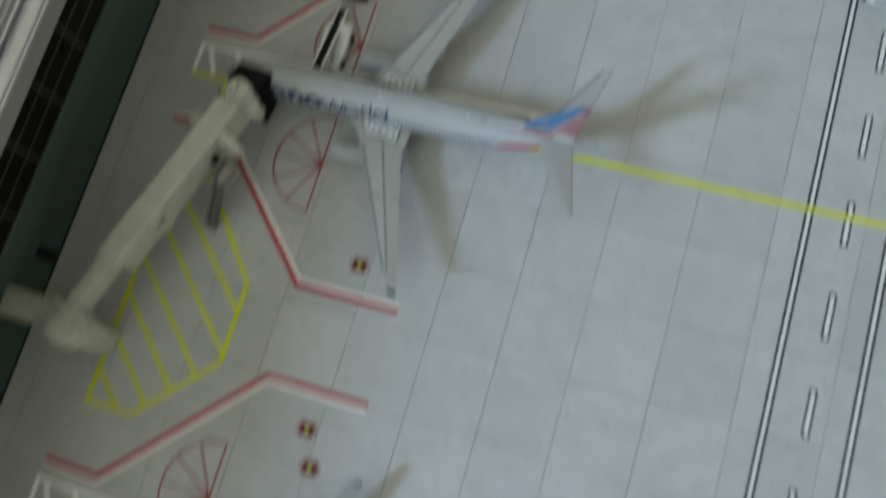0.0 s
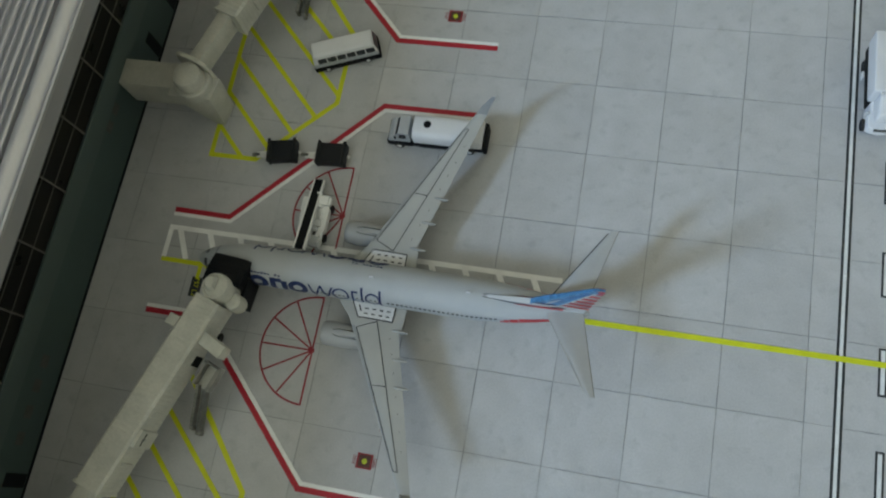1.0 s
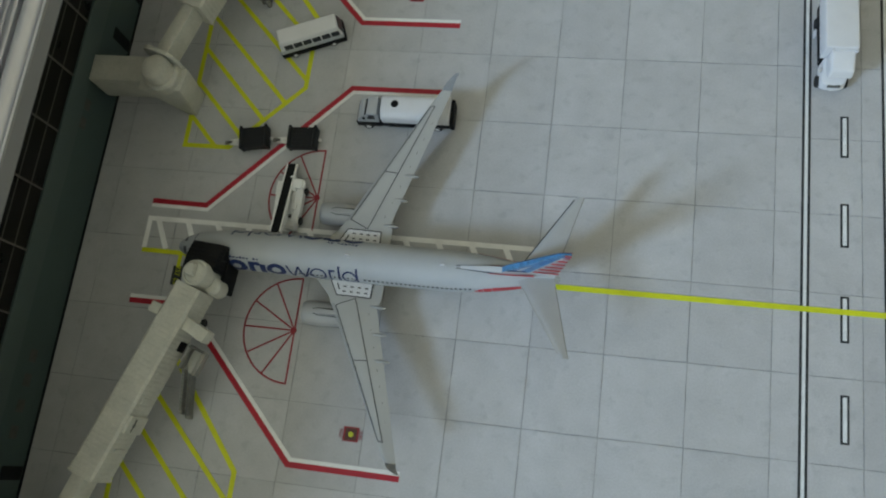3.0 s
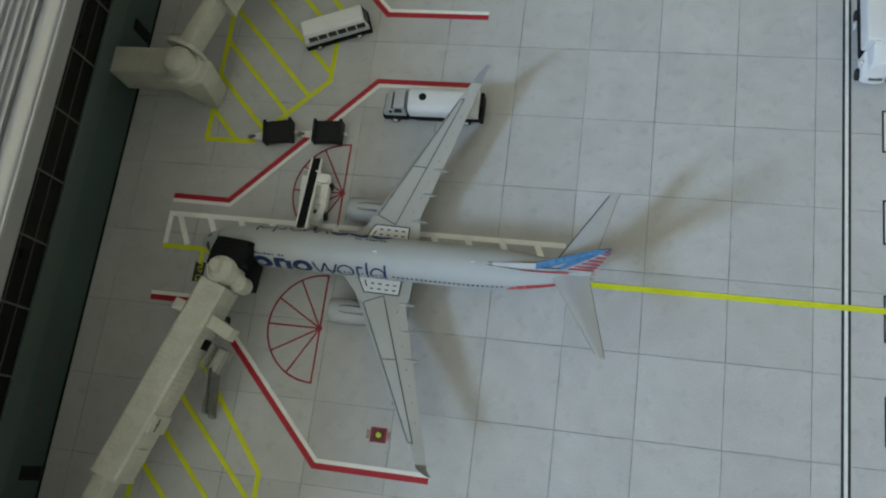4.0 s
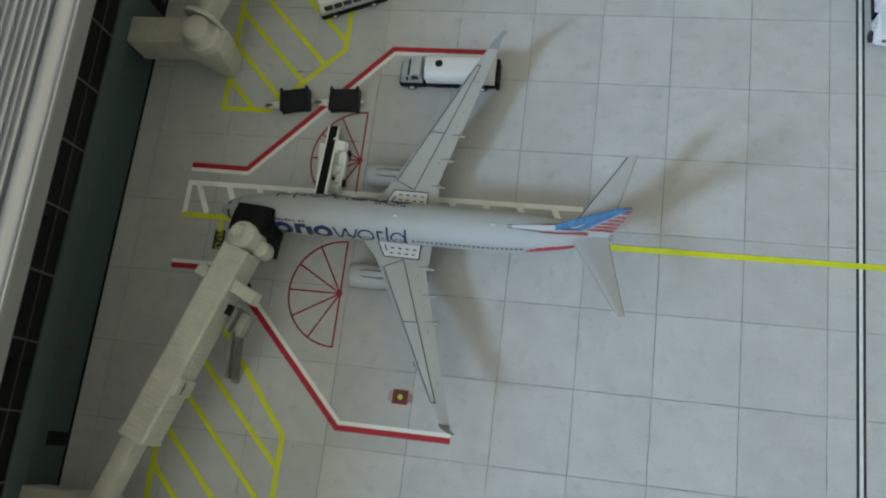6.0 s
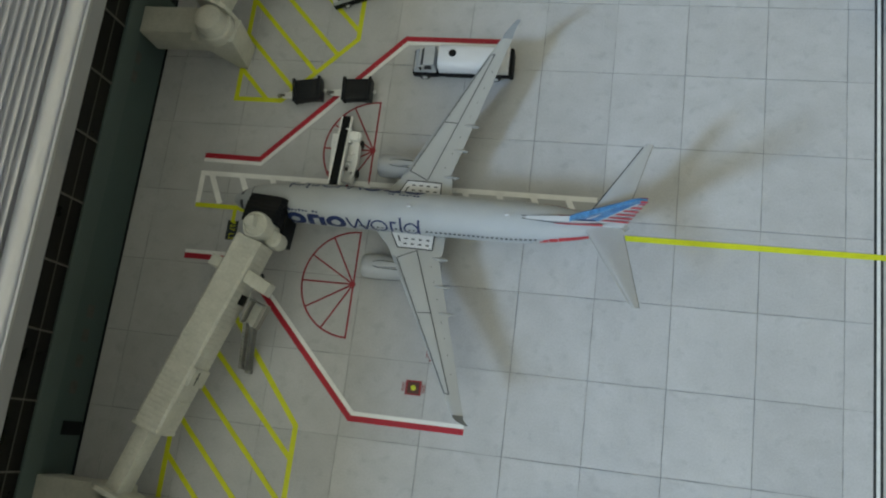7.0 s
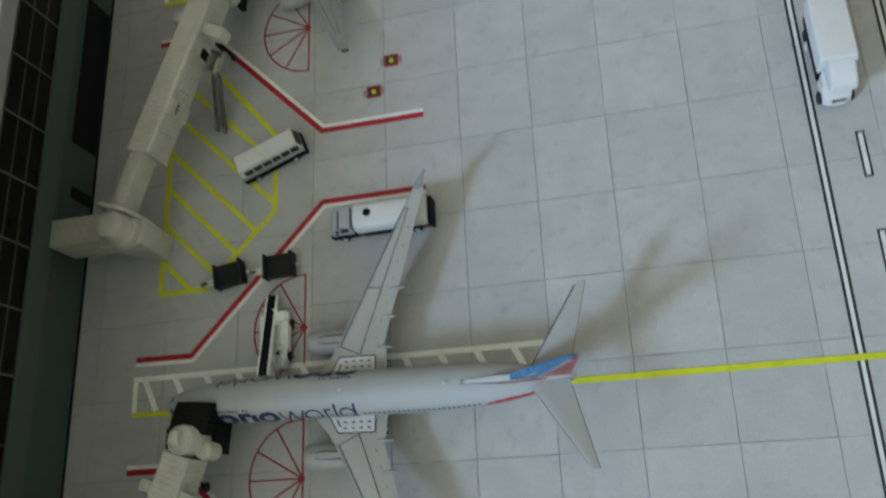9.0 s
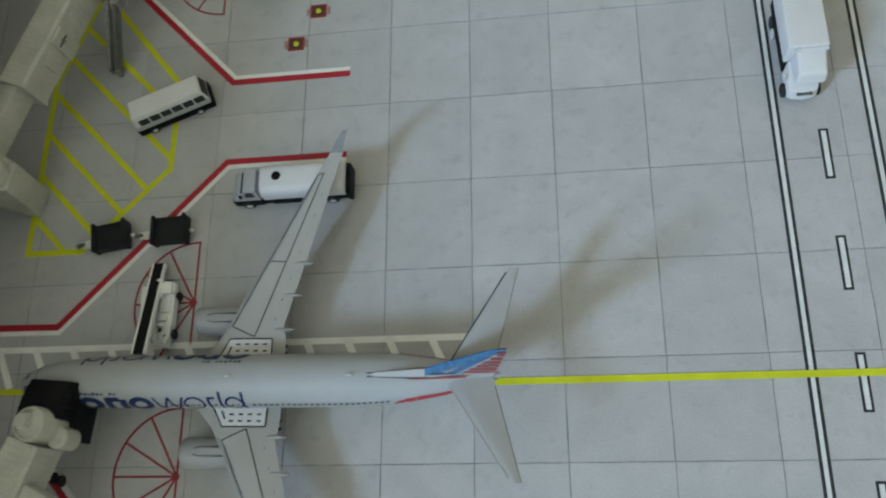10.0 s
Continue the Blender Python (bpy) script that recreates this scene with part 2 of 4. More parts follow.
ground = tagged(part("ground", bm, JOINT), "grey printed concrete apron sheet with dark slab joints", "ground", kind="structure")

# ---- markings on the apron ----
Z1, Z2, Z3 = 0.006, 0.012, 0.018


def marking(name, label, y=0.0):
    return empty_thing(name, 0, y, 0, 0, label, "marking", kind="structure")


def boundary(name, pts, flip):
    ob = marking(name, "red and white stand boundary line painted on grey concrete")
    s = -1 if flip else 1
    bm = bmesh.new()
    strip(bm, pts, 0.135, 0, Z2, side=s * 0.068)
    part("red_stripe", bm, RED, ob, "dark red stripe", None)
    bm = bmesh.new()
    strip(bm, pts, 0.095, 0, Z2, side=s * 0.183)
    part("white_stripe", bm, WHITE, ob, "white stripe", None)
    return ob


def fan(yc):
    ob = marking("arc_marking", "thin red half-circle marking with spokes on grey concrete")
    cx, r = -9.10, 1.275
    arc = [(cx + r * math.cos(radians(a)), yc + r * math.sin(radians(a))) for a in range(90, 271, 6)]
    bm = bmesh.new()
    strip(bm, arc, 0.043, 0, Z1, closed=True)
    part("arc", bm, FINE_RED, ob, "", None)
    for a in range(120, 270, 30):
        bm = bmesh.new()
        strip(bm, [(cx, yc), (cx + r * math.cos(radians(a)), yc + r * math.sin(radians(a)))], 0.038, 0, Z2)
        part("spoke", bm, FINE_RED, ob, "", None)
    bm = bmesh.new()
    cylinder(bm, (cx - 0.02, yc, 0), 0.075, Z3, seg=16)
    part("hub", bm, FINE_RED, ob, "", None)
    return ob


def hatch():
    """The yellow hatched box beside the bridge, to the north of a stand."""
    ob = marking("hatched_marking", "yellow hatched no-parking box painted on grey concrete")
    out = [(-12.97, 4.40), (-11.74, 4.40), (-9.95, 6.19), (-9.95, 8.22), (-12.10, 10.83), (-12.97, 8.50)]
    bm = bmesh.new()
    strip(bm, out, 0.125, 0, Z1, closed=True)
    part("outline", bm, YELLOW, ob, "", None)
    for c in (-7.72, -6.74, -5.72, -4.70, -3.55, -2.48):
        a = (-12.97, c + 12.97)
        if a[1] > 8.50:
            u = (c + 4.47) / 3.20
            a = (-12.97 + 0.87 * u, 8.50 + 2.33 * u)
        t = 0.0
        while True:
            p = (a[0] + t, a[1] - t)
            if p[1] < 4.40 or p[0] > -9.95 or p[1] - p[0] < 16.14:
                break
            t += 0.01
        bm = bmesh.new()
        strip(bm, [a, p], 0.115, 0, Z2)
        part("stripe", bm, YELLOW, ob, "", None)
    return ob


def ladder():
    ob = marking("ladder_marking", "pale ladder-shaped equipment line painted on grey concrete")
    bm = bmesh.new()
    strip(bm, [(-13.46, 1.52), (-13.46, 2.33), (-3.60, 2.31)], 0.125, 0, Z1)
    part("rail", bm, PALE, ob, "", None)
    for i in range(12):
        x = -13.22 + 0.813 * i
        bm = bmesh.new()
        strip(bm, [(x, 2.30), (x + 0.36, 1.55)], 0.138, 0, Z2)
        part("rung", bm, PALE, ob, "", None)
    return ob


def stop_mark():
    ob = marking("stop_marking", "yellow stop bar with a black type plate on grey concrete")
    bm = bmesh.new()
    strip(bm, [(-13.50, 1.485), (-12.30, 1.475)], 0.115, 0, Z3)
    strip(bm, [(-12.42, 1.47), (-12.42, 1.10)], 0.10, 0, Z2)
    part("stop_bar", bm, YELLOW, ob, "", None)
    bm = bmesh.new()
    box(bm, -12.545, -12.265, 0.65, 1.14, 0, Z1)
    plate = part("type_plate", bm, INK, ob, "black plate with yellow lettering", None)
    cu = bpy.data.curves.new("lettering", "FONT")
    cu.body, cu.size, cu.align_x, cu.align_y, cu.extrude = "757 L2", 0.175 * CM, "CENTER", "CENTER", 0.002 * CM
    cu.materials.append(YELLOW)
    tx = new("lettering", cu)
    tx.parent = plate
    tx.matrix_basis = pose(-12.405 * CM, 0.895 * CM, Z2 * CM, 0, 0, -90)
    return ob


def lead_in():
    ob = marking("lead_in_line", "yellow lead-in line ending in a yellow box on grey concrete")
    bm = bmesh.new()
    strip(bm, [(-12.3, MID), (4.34, MID)], 0.125, 0, Z3)
    part("line", bm, YELLOW, ob, "", None)
    bm = bmesh.new()
    box(bm, 4.33, 5.6, MID - 0.345, MID + 0.345, 0, Z2)
    sign = part("sign_box", bm, YELLOW, ob, "", None)
    bm = bmesh.new()
    strip(bm, [(4.95, MID - 0.16), (4.58, MID), (4.95, MID + 0.16)], 0.038, Z2, Z3)
    part("dark_bar", bm, INK, sign, "", None)
    return ob


def target(x, y):
    ob = empty_thing("ground_target", x, y, 0, 0, "dark red square with a lime dot and faint red bars", "marking", "ground targets", "structure")
    bm = bmesh.new()
    box(bm, -0.16, 0.16, -0.15, 0.15, 0, Z1)
    part("square", bm, MAROON, ob, "", None)
    bm = bmesh.new()
    for s in (-1, 1):
        box(bm, s * 0.16 - 0.022, s * 0.16 + 0.022, -0.165, 0.165, 0, Z2)
        box(bm, -0.138, 0.138, s * 0.15 - 0.015, s * 0.15 + 0.015, 0, Z2)
        for k in range(3):
            box(bm, s * 0.235 - 0.008 + 0.028 * (k - 1), s * 0.235 + 0.002 + 0.028 * (k - 1), -0.10, 0.10, 0, Z1)
    part("red_bar", bm, FINE_RED, ob, "", None)
    bm = bmesh.new()
    cylinder(bm, (0, 0, 0), 0.06, Z3, seg=20)
    part("dot", bm, LIME, ob, "", None)
    return ob


stand = [boundary("stand_line", [(-13.50, 2.87), (-12.04, 2.85), (-8.70, 6.31), (-6.08, 6.31)], True),
         boundary("stand_line", [(-13.52, 0.10), (-12.06, 0.10), (-8.74, -3.33), (-6.08, -3.33)], False),
         fan(-0.18), fan(3.19), hatch(), ladder(), stop_mark(), lead_in(), target(-7.33, -2.42), target(-6.86, -1.62)]
for shift in (-11.8, PERIOD):
    for ob in stand:
        copy_thing(ob, pose(ob.location.x, ob.location.y + shift * CM, 0))


target(-7.33, -6.48)
target(-6.98, -7.28)


def road_line(x):
    ob = marking("road_edge_line", "white road edge line with black borders on grey concrete")
    for name, x0, x1, mat in (("black_border", x - 0.095, x - 0.037, INK), ("white_core", x - 0.037, x + 0.037, ROADWHITE), ("black_border", x + 0.037, x + 0.095, INK)):
        bm = bmesh.new()
        box(bm, x0, x1, -14.5, 25.5, 0, Z1)
        part(name, bm, mat, ob, "", None)


road_line(2.42)
road_line(4.155)


def dash():
    ob = empty_thing("road_dash", 0, 0, 0, 0, "short white road dash with a black border on concrete", "marking", "road centre dashes", "structure")
    bm = bmesh.new()
    box(bm, -0.09, 0.09, -0.515, 0.515, 0, Z1)
    part("black_border", bm, INK, ob, "", None)
    bm = bmesh.new()
    box(bm, -0.043, 0.043, -0.468, 0.468, 0, Z2)
    part("white_core", bm, ROADWHITE, ob, "", None)
    return ob


first = dash()
DASH = 2.152
first.matrix_world = pose(3.25 * CM, 5.59 * CM, 0)
for k in range(-8, 9):
    if k:
        copy_thing(first, pose(3.25 * CM, (5.59 + DASH * k) * CM, 0))

# ---- terminal building ----
TY0, TY1 = -16.0, 27.0


def sweep(bm, prof):
    """A closed profile in x and z, drawn out along y over the whole building."""
    hull(bm, [(x, TY0, z) for x, z in prof], [(x, TY1, z) for x, z in prof])


terminal = empty_thing("terminal_building", 0, 0, 0, 0, "model terminal with dark green wall, black glazing and silver ribbed roof", "building", kind="structure")
bm = bmesh.new()
sweep(bm, [(-15.24, 0), (-15.185, 1.40), (-15.12, 1.42), (-15.10, 2.03), (-15.16, 2.04), (-26, 2.04), (-26, 0)])
wall_ob = part("green_wall", bm, GREEN, terminal, "dark green lower wall leaning outward", None)
# Ledge band; the light on it is put into its paler green.
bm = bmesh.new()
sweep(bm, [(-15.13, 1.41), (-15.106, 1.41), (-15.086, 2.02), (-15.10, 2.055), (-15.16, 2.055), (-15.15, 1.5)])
part("ledge", bm, GREENLIT, wall_ob, "green band under the glazing, coloured lighter as if lit", None)
# Black strip painting the shade where the wall meets the apron.
bm = bmesh.new()
sweep(bm, [(-15.24, 0.0), (-15.19, 0.0), (-15.19, 0.03), (-15.235, 0.04)])
part("base_shade", bm, BLACK, wall_ob, "black strip standing in for shade at the wall foot", None)
bm = bmesh.new()
sweep(bm, [(-15.15, 2.05), (-15.15, 4.95), (-26, 4.95), (-26, 2.05)])
glass_ob = part("glazing", bm, GLASS, terminal, "black glazed upper storey", None)
for z in (2.47, 2.92, 3.37, 3.82):
    bm = bmesh.new()
    sweep(bm, [(-15.16, z - 0.013), (-15.135, z - 0.013), (-15.135, z + 0.013), (-15.16, z + 0.013)])
    part("mullion", bm, THINMULLION, glass_ob, "dark horizontal glazing bar", None)
k = -14
while 5.23 + 1.497 * k < TY1:
    y = 5.23 + 1.497 * k
    if y > TY0 + 0.2:
        bm = bmesh.new()
        box(bm, -15.16, -15.118, y - 0.020, y + 0.020, 2.06, 4.9)
        part("mullion", bm, MULLION, glass_ob, "grey upright glazing bar", None)
    k += 1


def opening(y0, y1, z0, z1):
    """A black recess in the leaning green wall, with a thin reveal."""
    def wx(z):
        return -15.24 + 0.055 * z / 1.40
    bm = bmesh.new()
    hull(bm, [(wx(z0) - 0.2, y0, z0), (wx(z0) + 0.012, y0, z0), (wx(z1) + 0.012, y0, z1), (wx(z1) - 0.2, y0, z1)],
         [(wx(z0) - 0.2, y1, z0), (wx(z0) + 0.012, y1, z0), (wx(z1) + 0.012, y1, z1), (wx(z1) - 0.2, y1, z1)])
    part("doorway", bm, BLACK, wall_ob, "black doorway at apron level", None)


opening(8.47, 12.85, 0.07, 1.05)
for s in (-1, 0, 1):
    opening(6.98 + PERIOD * s, 7.30 + PERIOD * s, 0.07, 0.86)

def wall_print(y, z):
    """A small faded panel printed on the leaning wall."""
    def wx(q):
        return -15.24 + 0.055 * q / 1.40
    bm = bmesh.new()
    hull(bm, *[[(wx(z - 0.14) - 0.05, yy, z - 0.14), (wx(z - 0.14) + 0.006, yy, z - 0.14), (wx(z + 0.14) + 0.006, yy, z + 0.14), (wx(z + 0.14) - 0.05, yy, z + 0.14)] for yy in (y - 0.15, y + 0.15)])
    part("faded_panel", bm, FADED, wall_ob, "small faded red-brown print", None)


for y in (-1.55, -2.13, -2.74, -3.35, 4.35, 4.85):
    wall_print(y, 0.76 if y < 0 else 1.2)

# roof: grey fascia, bright bead, rolled gutter, then ribs along the eave
EAVE = -13.59
prof = [(EAVE, 4.94), (EAVE + 0.03, 5.0), (EAVE - 0.04, 5.28), (EAVE - 0.07, 5.31), (EAVE - 0.12, 5.29)]
bm = bmesh.new()
sweep(bm, prof + [(EAVE - 0.12, 4.94)])
roof_ob = empty_thing("roof", 0, 0, 0)
roof_ob.parent = terminal
part("fascia", bm, FASCIA, roof_ob, "flat grey fascia board", None)
bm = bmesh.new()
ring = []
for i in range(8):
    a = 2 * math.pi * i / 8
    ring.append((EAVE - 0.095 + 0.024 * math.cos(a), 5.315 + 0.022 * math.sin(a)))
sweep(bm, ring)
part("bead", bm, ROOF, roof_ob, "bright rounded bead", 60)
top = [(EAVE - 0.12, 5.29), (EAVE - 0.13, 5.15), (EAVE - 0.155, 5.07)]
for i in range(15):
    a = radians(-5 + 172 * i / 14)
    top.append((EAVE - 0.42 + 0.255 * math.cos(a), 5.08 + 0.31 * math.sin(a)))
k = 0
# the ribbed sheet climbs as a barrel vault, steep at the gutter and level at the crown
BARREL, START = 10.0, radians(70)


def vault(s, h=0.0):
    """A point on the vault at a way s up from the gutter, h proud of the sheet."""
    slope = START - s / BARREL
    return (EAVE - 0.70 - BARREL * (math.sin(START) - math.sin(slope)) + h * math.sin(slope),
            5.28 + BARREL * (math.cos(slope) - math.cos(START)) + h * math.cos(slope))


s = 0.0
while s < BARREL * START:
    r = (0.050, 0.040)[k % 2]
    top.append(vault(s, -0.035))
    top.append(vault(s + 0.06, -0.035))
    for i in range(1, 6):
        a = math.pi * i / 6
        top.append(vault(s + 0.06 + r - r * math.cos(a), 3.1 * r * math.sin(a)))
    s += 0.06 + 2 * r
    k += 1
crown = top[-1]
bm = bmesh.new()
lo = [bm.verts.new((p[0], TY0, p[1])) for p in top]
hi = [bm.verts.new((p[0], TY1, p[1])) for p in top]
for i in range(len(top) - 1):
    bm.faces.new((lo[i], lo[i + 1], hi[i + 1], hi[i]))
part("ribbed_sheet", bm, ROOF, roof_ob, "silver ribbed roof sheet", 50)
bm = bmesh.new()
sweep(bm, [(EAVE - 0.125, 4.945), (EAVE - 0.15, 4.99), (EAVE - 0.72, 5.06)] + [(vault(q, -0.09)) for q in (1.5, 3.0, 4.5, 6.0, 8.0, 10.0)] + [(crown[0] - 0.3, crown[1] - 0.05), (-26, crown[1] - 0.05), (-26, 4.94)])
part("deck", bm, FASCIA, roof_ob, "", None)

# ---- jet bridge ----


def beam(bm, p0, p1, half, z0, z1, bevel=0.03, ribs=0):
    """A tunnel between two plan points, as a box or as a row of thin ribbed bays."""
    a, b = Vector(p0), Vector(p1)
    d = (b - a).normalized()
    n = Vector((-d.y, d.x))
    length = (b - a).length
    if not ribs:
        hull(bm, *[[(c.x - n.x * half, c.y - n.y * half, z0), (c.x + n.x * half, c.y + n.y * half, z0), (c.x + n.x * half, c.y + n.y * half, z1), (c.x - n.x * half, c.y - n.y * half, z1)] for c in (a, b)], bevel=bevel)
        return
    rings = []
    for i in range(ribs):
        for u, g in ((0.04, -0.0075), (0.22, 0.0), (0.78, 0.0), (0.96, -0.0075)):
            c = a + d * length * (i + u) / ribs
            h, t, bt = half + g, z1 + g, z0 - g
            k = 0.045
            sect = [(-h, bt + k), (-h + k, bt), (h - k, bt), (h, bt + k), (h, t - k), (h - k, t), (-h + k, t), (-h, t - k)]
            rings.append([(c.x + n.x * s, c.y + n.y * s, z) for s, z in sect])
    loft(bm, rings)


def jet_bridge(back=0.0):
    """Built for the stand in the middle; back moves the stair away from the cab."""
    ob = empty_thing("jet_bridge", 0, 0, 0, 0, "cream resin jet bridge with ribbed tunnel, round cab and black canopy", "jet bridge", "jet bridges at the stands")
    R = Vector((-13.07, 5.58 - PERIOD))
    tip = Vector((-10.98, 0.30))
    d = (tip - R).normalized()
    n = Vector((-d.y, d.x))
    bm = bmesh.new()
    box(bm, -15.13, -13.2, R.y - 0.15, R.y + 0.54, 0.55, 1.50, 0.03)
    part("connector", bm, CREAM, ob, "cream box passage to the terminal wall")
    bm = bmesh.new()
    hull(bm, [(-13.02, R.y - 0.33, 0), (-12.80, R.y - 0.34, 0), (-12.70, R.y + 0.26, 0), (-13.02, R.y + 0.28, 0)],
         [(-13.70, R.y - 0.36, 1.5), (-12.60, R.y - 0.34, 1.45), (-12.50, R.y + 0.26, 1.45), (-13.70, R.y + 0.34, 1.5)], 0.03)
    part("pedestal", bm, CREAM, ob, "cream pedestal block on the apron")
    bm = bmesh.new()
    rings = []
    for z, r in ((1.4, 0.46), (1.66, 0.46), (1.70, 0.43), (1.71, 0.36), (1.96, 0.35), (2.03, 0.32), (2.06, 0.25), (2.07, 0.12)):
        rings.append([(R.x + r * math.cos(2 * math.pi * i / 32), R.y + r * math.sin(2 * math.pi * i / 32), z) for i in range(32)])
    loft(bm, rings)
    part("rotunda", bm, CREAM, ob, "cream round rotunda drum")
    # arched collar between rotunda and tunnel
    bm = bmesh.new()
    R, tip = R + n * 0.14, tip + n * 0.07
    c = R + d * 0.40 - n * 0.06
    sect = [(-0.40, 1.0), (0.56, 1.0), (0.58, 1.75), (0.50, 1.98), (0.35, 2.07), (0.05, 2.10), (-0.20, 2.07), (-0.36, 1.97), (-0.42, 1.75)]
    hull(bm, *[[(q.x + n.x * s, q.y + n.y * s, z) for s, z in sect] for q in (c - d * 0.05, c + d * 0.05)], bevel=0.015)
    part("collar", bm, CREAM, ob, "arched cream collar plate")
    bm = bmesh.new()
    beam(bm, R + n * 0.05 + d * 0.3, R + n * 0.05 + d * 2.2, 0.175, 1.24, 1.84, 0.05)
    part("inner_tunnel", bm, CREAM, ob, "narrow smooth cream tunnel")
    bm = bmesh.new()
    beam(bm, R + d * 1.86, tip, 0.325, 1.10, 1.92, ribs=40)
    tunnel = part("outer_tunnel", bm, CREAM, ob, "wide cream tunnel with fine ribs", 30)
    e = R + d * 1.86
    bm = bmesh.new()
    beam(bm, e, e + d * 0.07, 0.33, 1.09, 1.93, 0.02)
    part("end_frame", bm, CREAM, tunnel)

    def along(t, s):
        p = R + d * t - n * s
        return p
    # equipment box on the east side
    q = along(3.24 - back * 0.2, 0.31)
    bm = bmesh.new()
    beam(bm, q - d * 0.20, q + d * 0.20, 0.11, 1.15, 1.84, 0.02)
    cab = part("equipment_box", bm, CREAM, ob, "small cream equipment box")
    bm = bmesh.new()
    f = q - n * 0.108
    beam(bm, f - d * 0.15, f + d * 0.14, 0.008, 1.60, 1.64, 0)
    part("slot", bm, BLACK, cab, "dark slot in the side cover")
    bm = bmesh.new()
    beam(bm, f - d * 0.03, f + d * 0.03, 0.012, 1.56, 1.68, 0.004)
    part("latch", bm, RAIL, cab, "small dark latch")
    for tt, ww in ((3.80, 0.07), (4.42, 0.045), (2.62, 0.035)):
        p = along(tt - back * 0.2, 0.345)
        bm = bmesh.new()
        beam(bm, p - d * ww, p + d * ww, 0.035, 1.32, 1.72, 0.012)
        part("bracket", bm, CREAM, ob, "small cream side bracket")
    # lift columns and bogie
    q = along(5.84 - back, -0.13 + back * 0.7)
    bm = bmesh.new()
    for s in (-0.05, 0.05):
        p = q + n * s
        cylinder(bm, (p.x, p.y, 0.2), 0.05, 1.1, seg=14)
    bogie = part("lift_column", bm, BLACK, ob, "black lift columns")
    bm = bmesh.new()
    beam(bm, q - n * 0.09, q + n * 0.09, 0.06, 0.12, 0.26, 0.02)
    part("bogie_beam", bm, BLACK, bogie)
    for s in (-0.09, 0.09):
        bm = bmesh.new()
        p = q + n * s
        cylinder(bm, (p.x - 0.03, p.y, 0.11), 0.11, 0.06, "x", 18, 0.015)
        part("wheel", bm, RUBBER, bogie)
    # west service box
    q = along(5.70 - back * 0.5, -0.41)
    bm = bmesh.new()
    beam(bm, q - d * 0.12, q + d * 0.14, 0.17, 1.35, 1.80, 0.03)
    part("west_box", bm, CREAM, ob, "small cream side box")
    # service stair landing on the east side
    q = along(5.72 - back, 0.20)
    w = along(5.62 - back, 0.98)
    bm = bmesh.new()
    beam(bm, q, w, 0.145, 1.42, 1.78, 0.03)
    landing = part("stair_hood", bm, CREAM, ob, "cream hood over the service stair door")
    bm = bmesh.new()
    g = along(5.17 - back, 0.37)
    beam(bm, g - d * 0.12, g + d * 0.12, 0.022, 1.18, 1.50, 0.005)
    part("stair_door", bm, BLACK, ob, "black service door")
    g = along(5.0 - back, 0.78)
    bm = bmesh.new()
    beam(bm, g - d * 0.26, g + d * 0.22, 0.20, 1.12, 1.19, 0.01)
    part("stair_platform", bm, CREAM, ob, "cream stair platform")
    for sg, t0, t1 in ((-1, 4.75, 5.30), (1, 4.75, 5.30)):
        bm = bmesh.new()
        a0, a1 = along(t0 - back, 0.78 + sg * 0.19), along(t1 - back, 0.78 + sg * 0.19)
        beam(bm, a0, a1, 0.020, 1.15, 1.34, 0.006)
        beam(bm, a0, a1, 0.048 if sg > 0 else 0.026, 1.39, 1.43, 0.008)
        for k in range(4):
            pp = a0 + (a1 - a0) * k / 3
            cylinder(bm, (pp.x, pp.y, 1.16), 0.018, 0.25, seg=6)
        part("railing", bm, STEEL, ob, "grey cast railing round the platform", None)
    bm = bmesh.new()
    a0, a1 = along(5.28 - back, 0.58), along(5.28 - back, 0.98)
    beam(bm, a0, a1, 0.02, 1.16, 1.46, 0)
    part("back_panel", bm, RAIL, ob, "dark back panel under the hood", None)
    bm = bmesh.new()
    a0, a1 = along(4.95 - back, 0.345), along(5.36 - back, 0.345)
    beam(bm, a0, a1, 0.03, 1.10, 1.60, 0.01)
    part("door_frame", bm, CREAM, ob, "cream door surround")
    # the stair runs down to the south
    s0, s1 = along(4.76 - back, 0.78), Vector((-11.36, -2.44)) - d * back
    run = (s1 - s0)
    m = Vector((-run.y, run.x)).normalized()
    stair = empty_thing("service_stair", 0, 0, 0)
    stair.parent = ob
    for sg in (-1, 1):
        bm = bmesh.new()
        o = m * 0.105 * sg
        hull(bm, [(s0.x + o.x - m.x * 0.04, s0.y + o.y, 1.12), (s0.x + o.x + m.x * 0.04, s0.y + o.y, 1.12), (s0.x + o.x + m.x * 0.04, s0.y + o.y, 1.36), (s0.x + o.x - m.x * 0.04, s0.y + o.y, 1.36)],
             [(s1.x + o.x - m.x * 0.04, s1.y + o.y, 0.0), (s1.x + o.x + m.x * 0.04, s1.y + o.y, 0.0), (s1.x + o.x + m.x * 0.04, s1.y + o.y, 0.26), (s1.x + o.x - m.x * 0.04, s1.y + o.y, 0.26)])
        part("stringer", bm, STEEL if sg < 0 else RAIL, stair, "" if sg < 0 else "dark lattice side of the stair")
        bm = bmesh.new()
        top0, low0 = s0 + m * 0.105 * sg, s1 + m * 0.105 * sg
        for k in range(11):
            pp = top0 + (low0 - top0) * (k + 0.5) / 11
            zz = 1.36 - 1.10 * (k + 0.5) / 11
            cylinder(bm, (pp.x, pp.y, zz - 0.02), 0.020, 0.035, seg=8, bevel=0.006)
        part("lattice_knob", bm, RAIL, stair, "dark lattice marks along the handrail", None)
